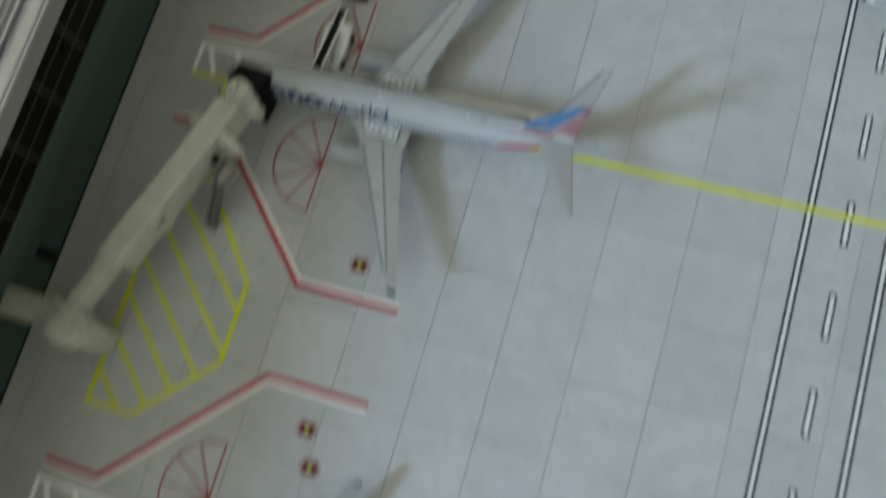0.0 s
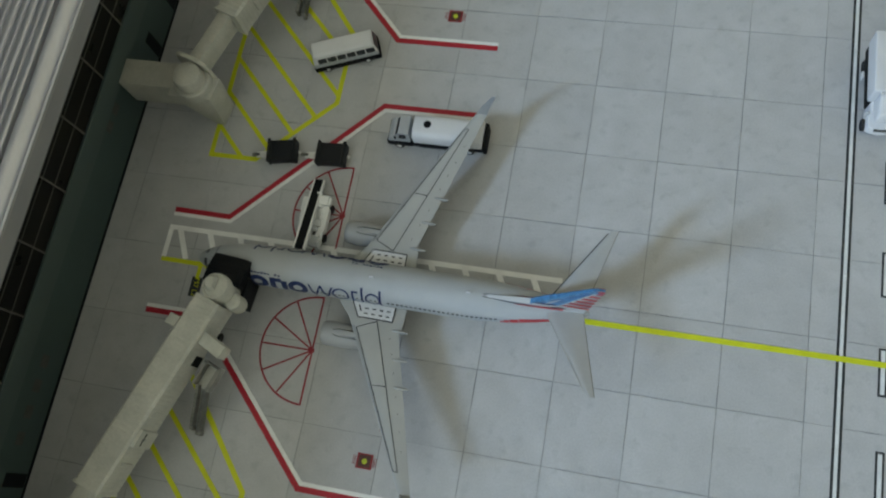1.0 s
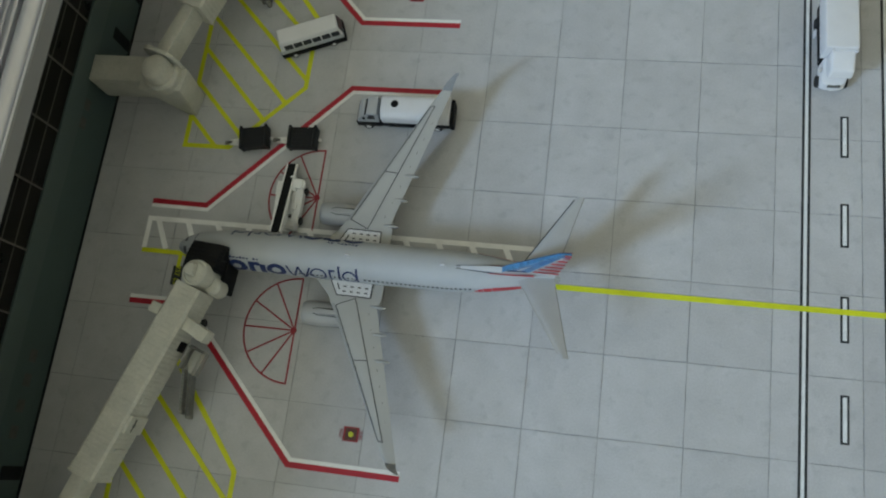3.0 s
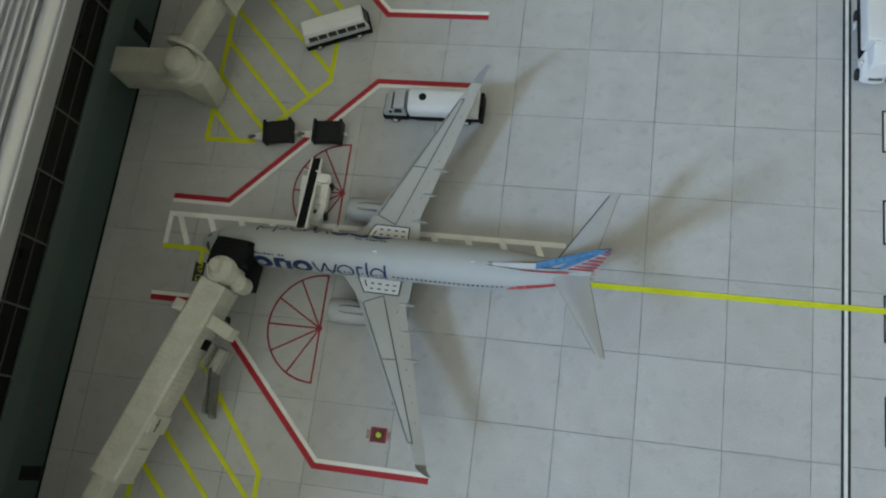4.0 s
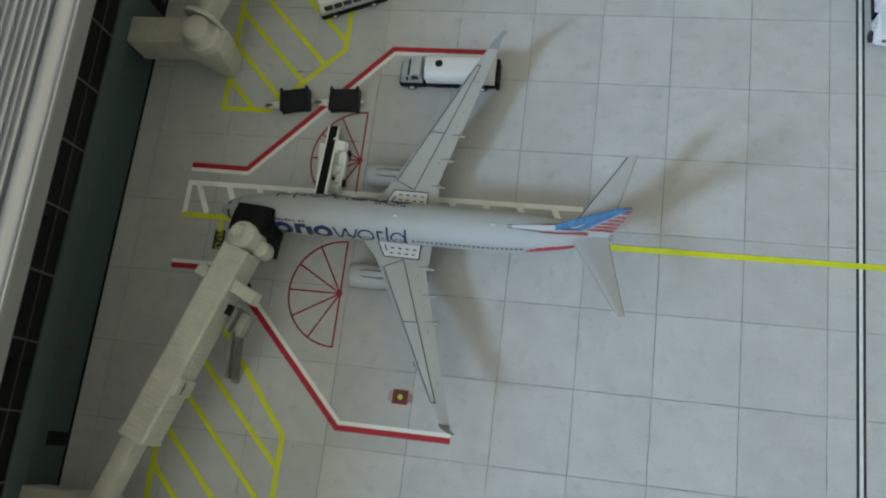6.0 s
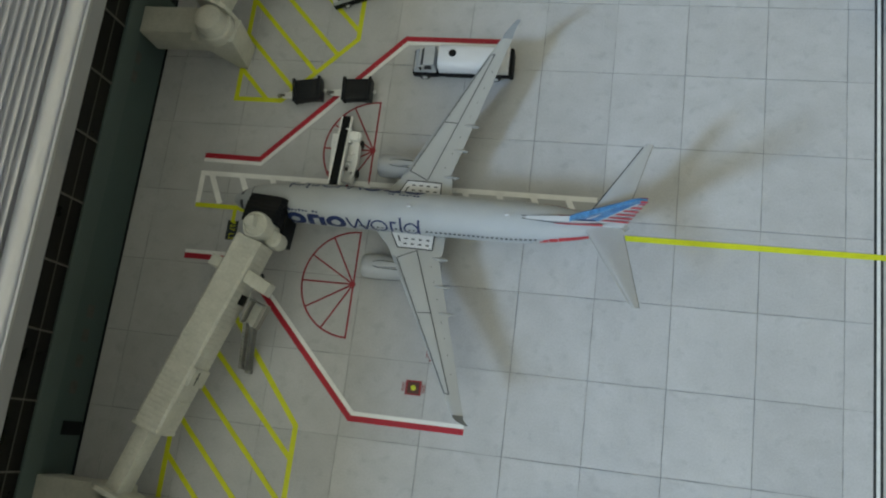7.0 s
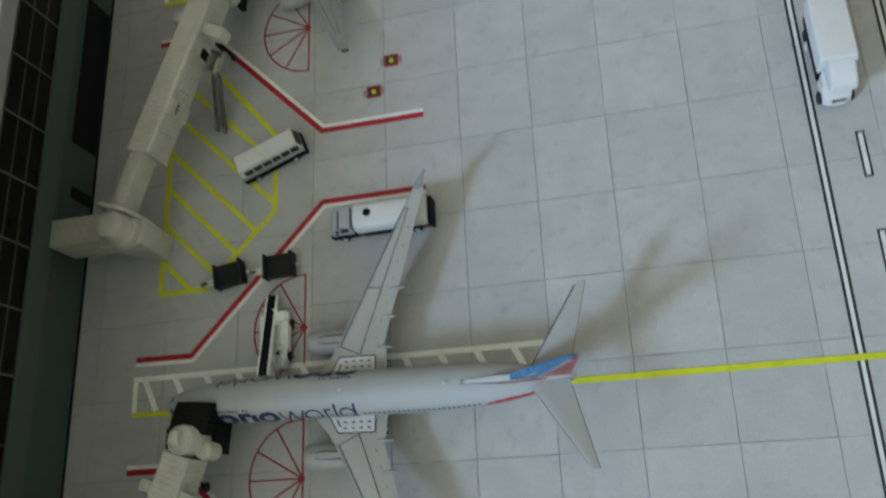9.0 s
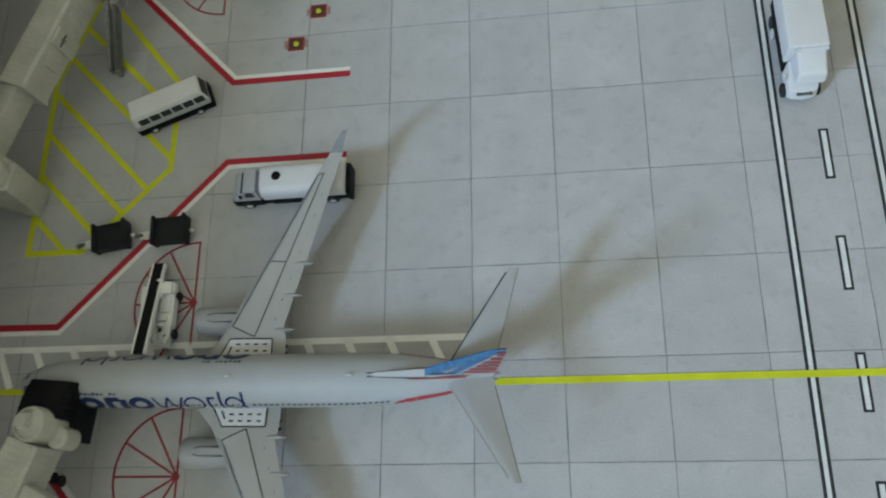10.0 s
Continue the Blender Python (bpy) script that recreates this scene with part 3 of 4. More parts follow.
        bm = bmesh.new()
        cylinder(bm, (low0.x, low0.y, 0.0), 0.065, 0.24, seg=14, bevel=0.02)
        part("foot", bm, STEEL, stair, "rounded grey stair foot")
    for i in range(13):
        u = (i + 0.5) / 13
        p = s0 + run * u
        bm = bmesh.new()
        beam(bm, p - m * 0.075, p + m * 0.075, 0.035, 1.12 * (1 - u) + 0.02, 1.12 * (1 - u) + 0.05, 0)
        part("tread", bm, STEEL, stair)
    # round cab at the tip
    C = Vector((-10.94, 0.60)) - d * back * 0.35
    bm = bmesh.new()
    rings = []
    for z, r in ((1.05, 0.28), (1.10, 0.315), (1.85, 0.315), (1.92, 0.29), (1.94, 0.24)):
        rings.append([(C.x + r * math.cos(2 * math.pi * i / 32), C.y + r * math.sin(2 * math.pi * i / 32), z) for i in range(32)])
    loft(bm, rings)
    drum = part("cab_drum", bm, CREAM, ob, "round cream cab drum")
    bm = bmesh.new()
    rings = []
    for z, r in ((1.92, 0.165), (2.05, 0.155), (2.09, 0.125), (2.10, 0.06)):
        rings.append([(C.x - 0.06 + r * math.cos(radians(55 + 250 * i / 22)), C.y + 0.05 + r * math.sin(radians(55 + 250 * i / 22)), z) for i in range(23)])
    loft(bm, rings)
    part("cab_dome", bm, CREAM, drum, "raised half-round cream hood")
    bm = bmesh.new()
    rings = []
    for z, r in ((1.92, 0.30), (1.96, 0.29), (1.97, 0.25), (1.93, 0.23)):
        rings.append([(C.x + r * math.cos(2 * math.pi * i / 32), C.y + r * math.sin(2 * math.pi * i / 32), z) for i in range(32)])
    loft(bm, rings, cap=False)
    part("rim", bm, CREAM, drum)
    bm = bmesh.new()
    cylinder(bm, (C.x + 0.28, C.y - 0.19, 1.05), 0.20, 0.52, seg=28, bevel=0.05)
    part("cab_side", bm, CREAM, drum)
    # black folding canopy against the aircraft door
    bm = bmesh.new()
    f0, f1 = Vector((-11.03, 0.74)) - d * back * 0.35, Vector((-10.97, 1.44))
    dd = (f1 - f0).normalized()
    nn = Vector((-dd.y, dd.x))
    rings = []
    for i in range(7):
        for u, g in ((0.1, -0.01), (0.5, 0.0), (0.9, -0.01)):
            t = (i + u) / 7
            c = f0 + (f1 - f0) * t
            hw = 0.44 + 0.02 * t + g
            top_z = 1.72 - 0.22 * t ** 2 + g
            lo_z = 0.70 + 0.25 * t
            sect = [(-hw, lo_z), (hw, lo_z), (hw, top_z - 0.16), (hw - 0.06, top_z - 0.04), (hw - 0.18, top_z), (-hw + 0.18, top_z), (-hw + 0.06, top_z - 0.04), (-hw, top_z - 0.16)]
            rings.append([(c.x + nn.x * s, c.y + nn.y * s, z) for s, z in sect])
    loft(bm, rings)
    part("canopy", bm, BLACK, ob, "black folded rubber canopy", 25)
    bm = bmesh.new()
    beam(bm, Vector((-10.64, 0.38)) - d * back * 0.35, Vector((-10.58, 1.04)) - d * back * 0.35, 0.07, 0.60, 1.25, 0.02)
    part("canopy_flap", bm, BLACK, ob, "black side curtain")
    return ob


jet_bridge()
jet_bridge(0.37).matrix_world = pose(0, PERIOD * CM, 0)

# ---- airliners ----
FUS = [(0.0, 0.02, 0.02, 0.66), (0.05, 0.10, 0.10, 0.665), (0.16, 0.18, 0.175, 0.68), (0.35, 0.265, 0.265, 0.715), (0.6, 0.34, 0.35, 0.765), (0.9, 0.40, 0.42, 0.80),
       (1.3, 0.445, 0.465, 0.83), (1.8, 0.47, 0.49, 0.845), (2.6, 0.475, 0.50, 0.85), (4.2, 0.475, 0.50, 0.85), (6.1, 0.475, 0.50, 0.85), (6.7, 0.472, 0.485, 0.865), (7.2, 0.45, 0.445, 0.905),
       (7.7, 0.40, 0.385, 0.96), (8.2, 0.325, 0.31, 1.025), (8.65, 0.23, 0.225, 1.085), (9.0, 0.135, 0.145, 1.128), (9.2, 0.075, 0.08, 1.15), (9.27, 0.04, 0.045, 1.155)]


def fus_at(x):
    for a, b in zip(FUS, FUS[1:]):
        if a[0] <= x <= b[0]:
            u = (x - a[0]) / (b[0] - a[0])
            return [a[k] + (b[k] - a[k]) * u for k in (1, 2, 3)]
    return FUS[-1][1:]


def skin(x, deg, lift=0.006):
    """A point on the hull; deg is counted from straight up towards the south side."""
    w, h, zc = fus_at(x)
    a = radians(deg)
    return (x, -(w + lift) * math.sin(a), zc + (h + lift) * math.cos(a))


def block(bm, x0, x1, a0, a1, lift=0.006, nx=2, na=4):
    grid = [[bm.verts.new(skin(x0 + (x1 - x0) * i / nx, a0 + (a1 - a0) * j / na, lift)) for j in range(na + 1)] for i in range(nx + 1)]
    for i in range(nx):
        for j in range(na):
            bm.faces.new((grid[i][j], grid[i + 1][j], grid[i + 1][j + 1], grid[i][j + 1]))


def ring_mark(bm, xc, ac, rx, ra, k=0.5, lift=0.006, seg=18):
    out = [bm.verts.new(skin(xc + rx * math.cos(2 * math.pi * i / seg), ac + ra * math.sin(2 * math.pi * i / seg), lift)) for i in range(seg)]
    inn = [bm.verts.new(skin(xc + k * rx * math.cos(2 * math.pi * i / seg), ac + k * ra * math.sin(2 * math.pi * i / seg), lift)) for i in range(seg)]
    for i in range(seg):
        j = (i + 1) % seg
        bm.faces.new((out[i], out[j], inn[j], inn[i]))


def wing_shape(broad):
    """Leading and trailing edge by distance from the centre line, in the hull's x."""
    def le(s):
        if broad:
            return 3.94 + 0.49 * (s - 0.2)
        return 3.63 + 0.565 * (s - 0.2) - 0.42 * max(0.0, 0.8 - s)

    def te(s):
        return broad + (5.25 if s < 1.05 else 5.20 + (0.315 - 0.20 * broad) * (s - 1.05))
    return le, te


def wing_z(s):
    return 0.60 + 0.105 * s


def airfoil(le, te, y, z, t):
    c = te - le
    up = [(0, 0.0), (0.06, 0.45), (0.25, 0.9), (0.5, 0.8), (0.8, 0.35), (1.0, 0.04)]
    pts = [(le + c * u, y, z + t * v) for u, v in up]
    pts += [(le + c * u, y, z - t * v * 0.6) for u, v in reversed(up[1:])]
    return pts


def airliner(livery=True, span=4.36):
    ob = empty_thing("model_airliner", 0, 0, 0, 0, "silver die-cast twin-jet model with swept grey wings parked at a stand" if livery else "grey die-cast twin-jet model with plain wings parked at a stand", "model aircraft", "model airliners")
    bm = bmesh.new()
    seg = 40
    loft(bm, [[(x, w * math.sin(2 * math.pi * i / seg), z + h * math.cos(2 * math.pi * i / seg)) for i in range(seg)] for x, w, h, z in FUS])
    hull_ob = part("fuselage", bm, SILVER, ob, "silver painted fuselage", 60)
    le, te = wing_shape(0.0 if livery else 0.42)
    paint = WING if livery else PLAINWING
    for s in (1, -1):
        bm = bmesh.new()
        stations = [0.25, 0.45, 0.62, 0.8, 1.05, 1.8, 2.6, 3.4, span]
        rings = [airfoil(le(q) if q < span else le(q), te(q), s * q, wing_z(q), 0.085 * (1 - 0.72 * q / span)) for q in stations]
        loft(bm, rings)
        wing = part("wing", bm, paint, ob, "swept grey wing", 40)
        if livery:
            bm = bmesh.new()
            a, b = le(span) + 0.02, te(span)
            rings = [airfoil(a, b, s * span, wing_z(span), 0.022), airfoil(a + 0.05, b + 0.03, s * (span + 0.07), wing_z(span) + 0.10, 0.02), airfoil(a + 0.19, b + 0.11, s * (span + 0.14), wing_z(span) + 0.30, 0.016), airfoil(a + 0.37, b + 0.22, s * (span + 0.20), wing_z(span) + 0.54, 0.012)]
            loft(bm, rings)
            part("winglet", bm, WINGLET, wing, "upturned winglet", 40)
        else:
            bm = bmesh.new()
            loft(bm, [airfoil(le(span) + 0.08, te(span), s * span, wing_z(span), 0.026), airfoil(le(span) + 0.16, te(span) - 0.02, s * (span + 0.07), wing_z(span) + 0.01, 0.02)])
            part("wing_tip", bm, BLACK, wing, "dark wing tip", 40)
        # engraved panel lines
        def on(x, q):
            c = max(0.01, te(q) - le(q))
            u = (x - le(q)) / c
            prof = [(0, 0.0), (0.06, 0.45), (0.25, 0.9), (0.5, 0.8), (0.8, 0.35), (1.0, 0.04)]
            v = 0.04
            for p0, p1 in zip(prof, prof[1:]):
                if p0[0] <= u <= p1[0]:
                    v = p0[1] + (p1[1] - p0[1]) * (u - p0[0]) / (p1[0] - p0[0])
            return (x, s * q, wing_z(q) + 0.085 * (1 - 0.72 * q / span) * v + 0.006)

        def line(bm, x0, q0, x1, q1, w=0.022, n=12):
            dx, dq = x1 - x0, q1 - q0
            ln = math.hypot(dx, dq)
            ox, oq = -dq / ln * w / 2, dx / ln * w / 2
            row = []
            for i in range(n + 1):
                u = i / n
                x, q = x0 + dx * u, q0 + dq * u
                row.append((bm.verts.new(on(x + ox, q + oq)), bm.verts.new(on(x - ox, q - oq))))
            for p, r in zip(row, row[1:]):
                bm.faces.new((p[0], r[0], r[1], p[1]))
        k = span / 4.36
        bm = bmesh.new()
        if not livery:
            line(bm, 4.72, 1.04, 5.86, 3.6, 0.014)
            line(bm, 5.2, 0.8, 5.98, 3.6, 0.014)
        else:
            line(bm, 4.22, 1.04, 5.77, 3.93 * k)
            line(bm, 4.66, 0.84, 5.88, 3.95 * k)
            line(bm, 5.77, 3.93 * k, 5.88, 3.95 * k, n=2)
            line(bm, 4.90, 2.26 * k, 5.22, 2.24 * k, n=3)
            line(bm, 4.22, 1.04, 4.66, 0.84, n=3)
        part("panel_line", bm, LINE, wing, "", None)
        bm = bmesh.new()
        for q in (1.15, 1.5, 1.9, 2.4, 2.75, 3.1, 3.5):
            if q < span - 0.4:
                xx = te(q) - 0.14 * (te(q) - le(q)) - 0.05
                line(bm, xx, q, xx + 0.008, q + 0.05, 0.010, 2)
                xx = le(q) + 0.12 * (te(q) - le(q))
                line(bm, xx, q, xx + 0.03, q + 0.05, 0.012, 2)
        part("rivet_mark", bm, LINE, wing, "", None)
        if livery:
            # Slat strip, its shadow side painted in with the darker grey.
            bm = bmesh.new()
            row = []
            for i in range(15):
                q = 1.0 + (span - 1.05) * i / 14
                front = 4.22 + (5.77 - 4.22) * (q - 1.04) / (3.93 - 1.04)
                a, b = le(q) + 0.012, min(front - 0.018, te(q) - 0.05)
                row.append([bm.verts.new(Vector(on(a + (b - a) * j / 3, q)) - Vector((0, 0, 0.0025))) for j in range(4)])
            for r0, r1 in zip(row, row[1:]):
                for j in range(3):
                    bm.faces.new((r0[j], r0[j + 1], r1[j + 1], r1[j]))
            part("slat", bm, WINGSHADE, wing, "leading-edge slat, grey darkened as its shadow side", None)
            bm = bmesh.new()
            pts = [(4.00, 0.46), (4.20, 0.80), (5.0, 0.80), (5.0, 0.46)]
            rows = []
            for i in range(5):
                v = i / 4
                q, x0 = 0.46 + 0.34 * v, 4.00 + 0.20 * v
                rows.append([bm.verts.new(Vector(on(x0 + (5.0 - x0) * j / 10, q)) + Vector((0, 0, 0.012))) for j in range(11)])
            for r0, r1 in zip(rows, rows[1:]):
                for j in range(10):
                    bm.faces.new((r0[j], r0[j + 1], r1[j + 1], r1[j]))
            walkway = part("walkway", bm, BRIGHT, wing, "white walkway panel with black dashes", None)
            bm = bmesh.new()
            for p, r in zip(pts[:3], pts[1:4]):
                line(bm, p[0], p[1], r[0], r[1], 0.026, 8)
            for i in range(4):
                for q in (0.58, 0.70):
                    line(bm, 4.32 + 0.17 * i, q, 4.40 + 0.17 * i, q, 0.03, 1)
            line(bm, 4.17, 0.52, 4.24, 0.66, 0.03, 2)
            for v in bm.verts:
                v.co.z += 0.014
            part("dash", bm, INK, walkway, "", None)
        # flap track fairings; with livery their darker grey stands for shade
        for q in (0.98, 1.62, 2.22):
            q *= k
            bm = bmesh.new()
            x0 = te(q) - 0.35
            rings = []
            for u, r in ((0, 0.01), (0.15, 0.05), (0.5, 0.064), (0.85, 0.048), (1.0, 0.018)):
                rings.append([(x0 + 0.49 * u, s * q + r * 0.8 * math.sin(2 * math.pi * i / 10), wing_z(q) - 0.03 + r * math.cos(2 * math.pi * i / 10)) for i in range(10)])
            loft(bm, rings)
            part("flap_fairing", bm, WINGSHADE if livery else paint, wing, "", 60)
        # engine with pylon, both greyed down to stand for shade
        q = 1.23 if livery else 1.36
        ex = 3.72 + 0.547 * (q - 0.2) - 0.94
        bm = bmesh.new()
        rings = []
        for dx, r in ((0.16, 0.17), (0.06, 0.20), (0.03, 0.225), (0.05, 0.255), (0.12, 0.28), (0.25, 0.29), (0.55, 0.288), (0.9, 0.26), (1.12, 0.21), (1.14, 0.17), (0.95, 0.15)):
            rings.append([(ex + dx, s * q + r * math.sin(2 * math.pi * i / 28), 0.43 + r * math.cos(2 * math.pi * i / 28)) for i in range(28)])
        loft(bm, rings)
        eng = part("engine", bm, NACELLE, ob, "grey engine nacelle", 50)
        bm = bmesh.new()
        cylinder(bm, (ex + 0.12, s * q, 0.43), 0.165, 0.03, "x", 24)
        part("fan_face", bm, BLACK, eng, "dark fan face")
        bm = bmesh.new()
        rings = []
        for dx, hw, zt in ((0.25, 0.02, 0.70), (0.32, 0.06, 0.725), (0.6, 0.075, 0.735), (1.25, 0.06, 0.77)):
            rings.append([(ex + dx, s * q - hw, 0.55), (ex + dx, s * q + hw, 0.55), (ex + dx, s * q + hw * 0.7, zt), (ex + dx, s * q - hw * 0.7, zt)])
        loft(bm, rings)
        part("pylon", bm, NACELLE, eng, "", 40)
        bm = bmesh.new()
        uu = [(ex + 1.0, q - 0.085, 0.70), (ex + 0.46, q - 0.085, 0.713), (ex + 0.34, q - 0.05, 0.712), (ex + 0.30, q, 0.714), (ex + 0.34, q + 0.05, 0.712), (ex + 0.46, q + 0.085, 0.713), (ex + 1.0, q + 0.085, 0.70)]
        for p, r in zip(uu, uu[1:]):
            hull(bm, [(p[0], s * p[1] - 0.008, p[2] - 0.06), (p[0], s * p[1] + 0.008, p[2] - 0.06), (p[0], s * p[1] + 0.008, p[2] + 0.004), (p[0], s * p[1] - 0.008, p[2] + 0.004)],
                 [(r[0], s * r[1] - 0.008, r[2] - 0.06), (r[0], s * r[1] + 0.008, r[2] - 0.06), (r[0], s * r[1] + 0.008, r[2] + 0.004), (r[0], s * r[1] - 0.008, r[2] + 0.004)])
        part("seam", bm, LINE, eng, "", None)
        # tailplane
        bm = bmesh.new()
        rings = [airfoil(8.36 + 0.68 * (q2 - 0.15), 9.18 + 0.275 * (q2 - 0.15), s * q2, 1.24 + 0.17 * q2, 0.05 * (1 - 0.6 * q2 / 1.78)) for q2 in (0.05, 0.5, 1.1, 1.7, 1.78)]
        loft(bm, rings)
        tail = part("tailplane", bm, TAILGREY, ob, "grey tailplane", 40)
        bm = bmesh.new()
        hull(bm, [(8.42, s * 0.24, 1.26), (8.45, s * 0.24, 1.26), (8.45, s * 0.24, 1.30), (8.42, s * 0.24, 1.30)], [(9.385, s * 1.70, 1.52), (9.41, s * 1.70, 1.52), (9.41, s * 1.70, 1.545), (9.385, s * 1.70, 1.545)])
        part("leading_edge", bm, LINE if s > 0 else WING, tail, "", None)
        if livery:
            # Thin grey line painting the shadow edge at the tailplane's rear.
            bm = bmesh.new()
            hull(bm, [(9.17, s * 0.20, 1.265), (9.19, s * 0.20, 1.265), (9.19, s * 0.20, 1.28), (9.17, s * 0.20, 1.28)], [(9.60, s * 1.77, 1.53), (9.62, s * 1.77, 1.53), (9.62, s * 1.77, 1.545), (9.60, s * 1.77, 1.545)])
            part("trailing_edge_shade", bm, STEEL, tail, "", None)
        # main gear
        bm = bmesh.new()
        cylinder(bm, (4.95, s * 0.71, 0.14), 0.03, 0.5, seg=8)
        gear = part("main_gear", bm, CHROME, ob)
        for o in (-0.09, 0.05):
            bm = bmesh.new()
            cylinder(bm, (4.95, s * 0.71 + o, 0.14), 0.14, 0.06, "y", 16, 0.015)
            part("wheel", bm, RUBBER, gear)
    bm = bmesh.new()
    cylinder(bm, (1.0, 0, 0.1), 0.025, 0.4, seg=8)
    gear = part("nose_gear", bm, CHROME, ob)
    for o in (-0.07, 0.03):
        bm = bmesh.new()
        cylinder(bm, (1.0, o, 0.10), 0.10, 0.05, "y", 14, 0.012)
        part("wheel", bm, RUBBER, gear)
    # fin with dorsal fillet
    bm = bmesh.new()
    fin = [(6.95, 1.33), (8.02, 1.50), (9.30, 3.14), (9.38, 3.20), (9.52, 3.20), (9.14, 1.22), (8.0, 1.2)]
    half = [0.03, 0.065, 0.022, 0.018, 0.012, 0.03, 0.085]
    lf = [bm.verts.new((p[0], -h, p[1])) for p, h in zip(fin, half)]
    rt = [bm.verts.new((p[0], h, p[1])) for p, h in zip(fin, half)]
    bm.faces.new(lf)
    bm.faces.new(rt[::-1])
    for i in range(len(fin)):
        j = (i + 1) % len(fin)
        bm.faces.new((lf[i], lf[j], rt[j], rt[i])).material_index = 1 if i in (1, 2, 3) else 0
    fin_ob = part("fin", bm, (FINWHITE, SKYBLUE) if livery else (WING, WING), ob, "upright fin with blue, white and red bands" if livery else "", None)

    def fin_band(name, pts, mat, proud=0.0):
        for sg in (-1, 1):
            bm = bmesh.new()
            fs = []
            for x, z in pts:
                u = min(1, max(0, (z - 1.3) / 1.95))
                fs.append(bm.verts.new((x, sg * (0.074 + proud - 0.047 * u), z)))
            bm.faces.new(fs)
            part(name, bm, mat, fin_ob, "", None)
    if livery:
        def xle(z):
            return 8.02 + (z - 1.50) * 0.783 if z > 1.5 else 8.02 - (1.5 - z) * 6

        def xte(z):
            return 9.14 + (z - 1.22) * 0.201
        fin_band("blue_band", [(xle(1.62) - 0.03, 1.62), (xle(1.72) + 0.42, 1.70), (xle(3.0) + 0.13, 3.0), (9.48, 3.02), (9.52, 3.20), (9.37, 3.20), (xle(3.13) - 0.03, 3.13)], SKYBLUE)
        for a, b, w in ((0.08, 0.02, 0.03), (0.19, 0.06, 0.04), (0.30, 0.09, 0.03)):
            fin_band("dark_blue_streak", [(xle(1.75) + a, 1.75), (xle(1.75) + a + w, 1.75), (xle(2.95) + b + w * 0.6, 2.95), (xle(2.95) + b, 2.95)], DEEPBLUE, 0.004)
        fin_band("red_band", [(7.66, 1.36), (7.78, 1.42), (8.72, 1.60), (8.72, 1.44), (8.0, 1.36)], LIVERY_RED, 0.02)
        fin_band("navy_corner", [(xle(1.64) + 0.0, 1.63), (xle(1.72) + 0.40, 1.71), (xle(1.80) + 0.30, 1.80), (xle(1.78) + 0.02, 1.78)], NAVY, 0.005)
        for i in range(6):
            z = 1.74 + 0.24 * i
            x0 = xle(z) + 0.47 - 0.055 * i
            fin_band("red_band", [(x0, z), (xte(z) - 0.01, z), (xte(z + 0.11) - 0.01, z + 0.11), (x0 + 0.06, z + 0.11)], LIVERY_RED)
        fin_band("red_band", [(9.40, 3.10), (9.515, 3.10), (9.535, 3.215), (9.39, 3.215)], LIVERY_RED, 0.006)
        for y in (-0.082, 0.082):
            bm = bmesh.new()
            hull(bm, [(6.93, y * 0.3 - 0.012, 1.325), (6.93, y * 0.3 + 0.012, 1.325), (6.93, y * 0.3 + 0.012, 1.345), (6.93, y * 0.3 - 0.012, 1.345)], [(8.05, y - 0.012, 1.36), (8.05, y + 0.012, 1.36), (8.05, y + 0.012, 1.40), (8.05, y - 0.012, 1.40)])
            part("fillet_seam", bm, LINE, fin_ob, "", None)
        # bold and thin marks along both sides, plain shapes only
        def side_marks(sg):
            """Rings, bars and a zigzag; the other side carries them turned end for end."""
            def px(x):
                return x if sg > 0 else 6.27 - x

            def bar(bm, x0, x1, a0, a1):
                block(bm, px(x0), px(x1), sg * a0, sg * a1, nx=1, na=5)

            def loop(bm, xc, ac, rx, ra, k):
                ring_mark(bm, px(xc), sg * ac, rx, ra, k, seg=22)

            def slant(bm, x0, x1, a0, a1, w):
                for j in range(5):
                    u0, u1 = j / 5, (j + 1) / 5
                    vs = [(x0 + (x1 - x0) * u0, a0 + (a1 - a0) * u0), (x0 + (x1 - x0) * u0 + w, a0 + (a1 - a0) * u0),
                          (x0 + (x1 - x0) * u1 + w, a0 + (a1 - a0) * u1), (x0 + (x1 - x0) * u1, a0 + (a1 - a0) * u1)]
                    bm.faces.new([bm.verts.new(skin(px(x), sg * a)) for x, a in vs])
            bm = bmesh.new()
            loop(bm, 1.78, 66, 0.26, 23, 0.42)
            part("bold_ring", bm, NAVY, hull_ob, "dark blue bold ring", None)
            bm = bmesh.new()
            bar(bm, 2.08, 2.22, 44, 88)
            bar(bm, 2.36, 2.50, 50, 88)
            bar(bm, 2.22, 2.36, 44, 56)
            part("bold_arch", bm, NAVY, hull_ob, "dark blue bold arch", None)
            bm = bmesh.new()
            loop(bm, 2.76, 66, 0.24, 23, 0.46)
            part("bold_ring", bm, NAVY, hull_ob, "dark blue bold ring", None)
            bm = bmesh.new()
            for i, (xa, xb) in enumerate(((3.00, 3.14), (3.14, 3.28), (3.28, 3.42), (3.42, 3.56))):
                slant(bm, xa, xb, *((45, 88) if i % 2 == 0 else (88, 45)), 0.05)
            part("zigzag", bm, NAVY, hull_ob, "thin dark blue zigzag", None)
            bm = bmesh.new()
            loop(bm, 3.78, 66, 0.205, 22, 0.78)
            part("thin_ring", bm, NAVY, hull_ob, "thin dark blue ring", None)
            bm = bmesh.new()
            bar(bm, 4.04, 4.09, 45, 88)
            bar(bm, 4.09, 4.19, 45, 51)
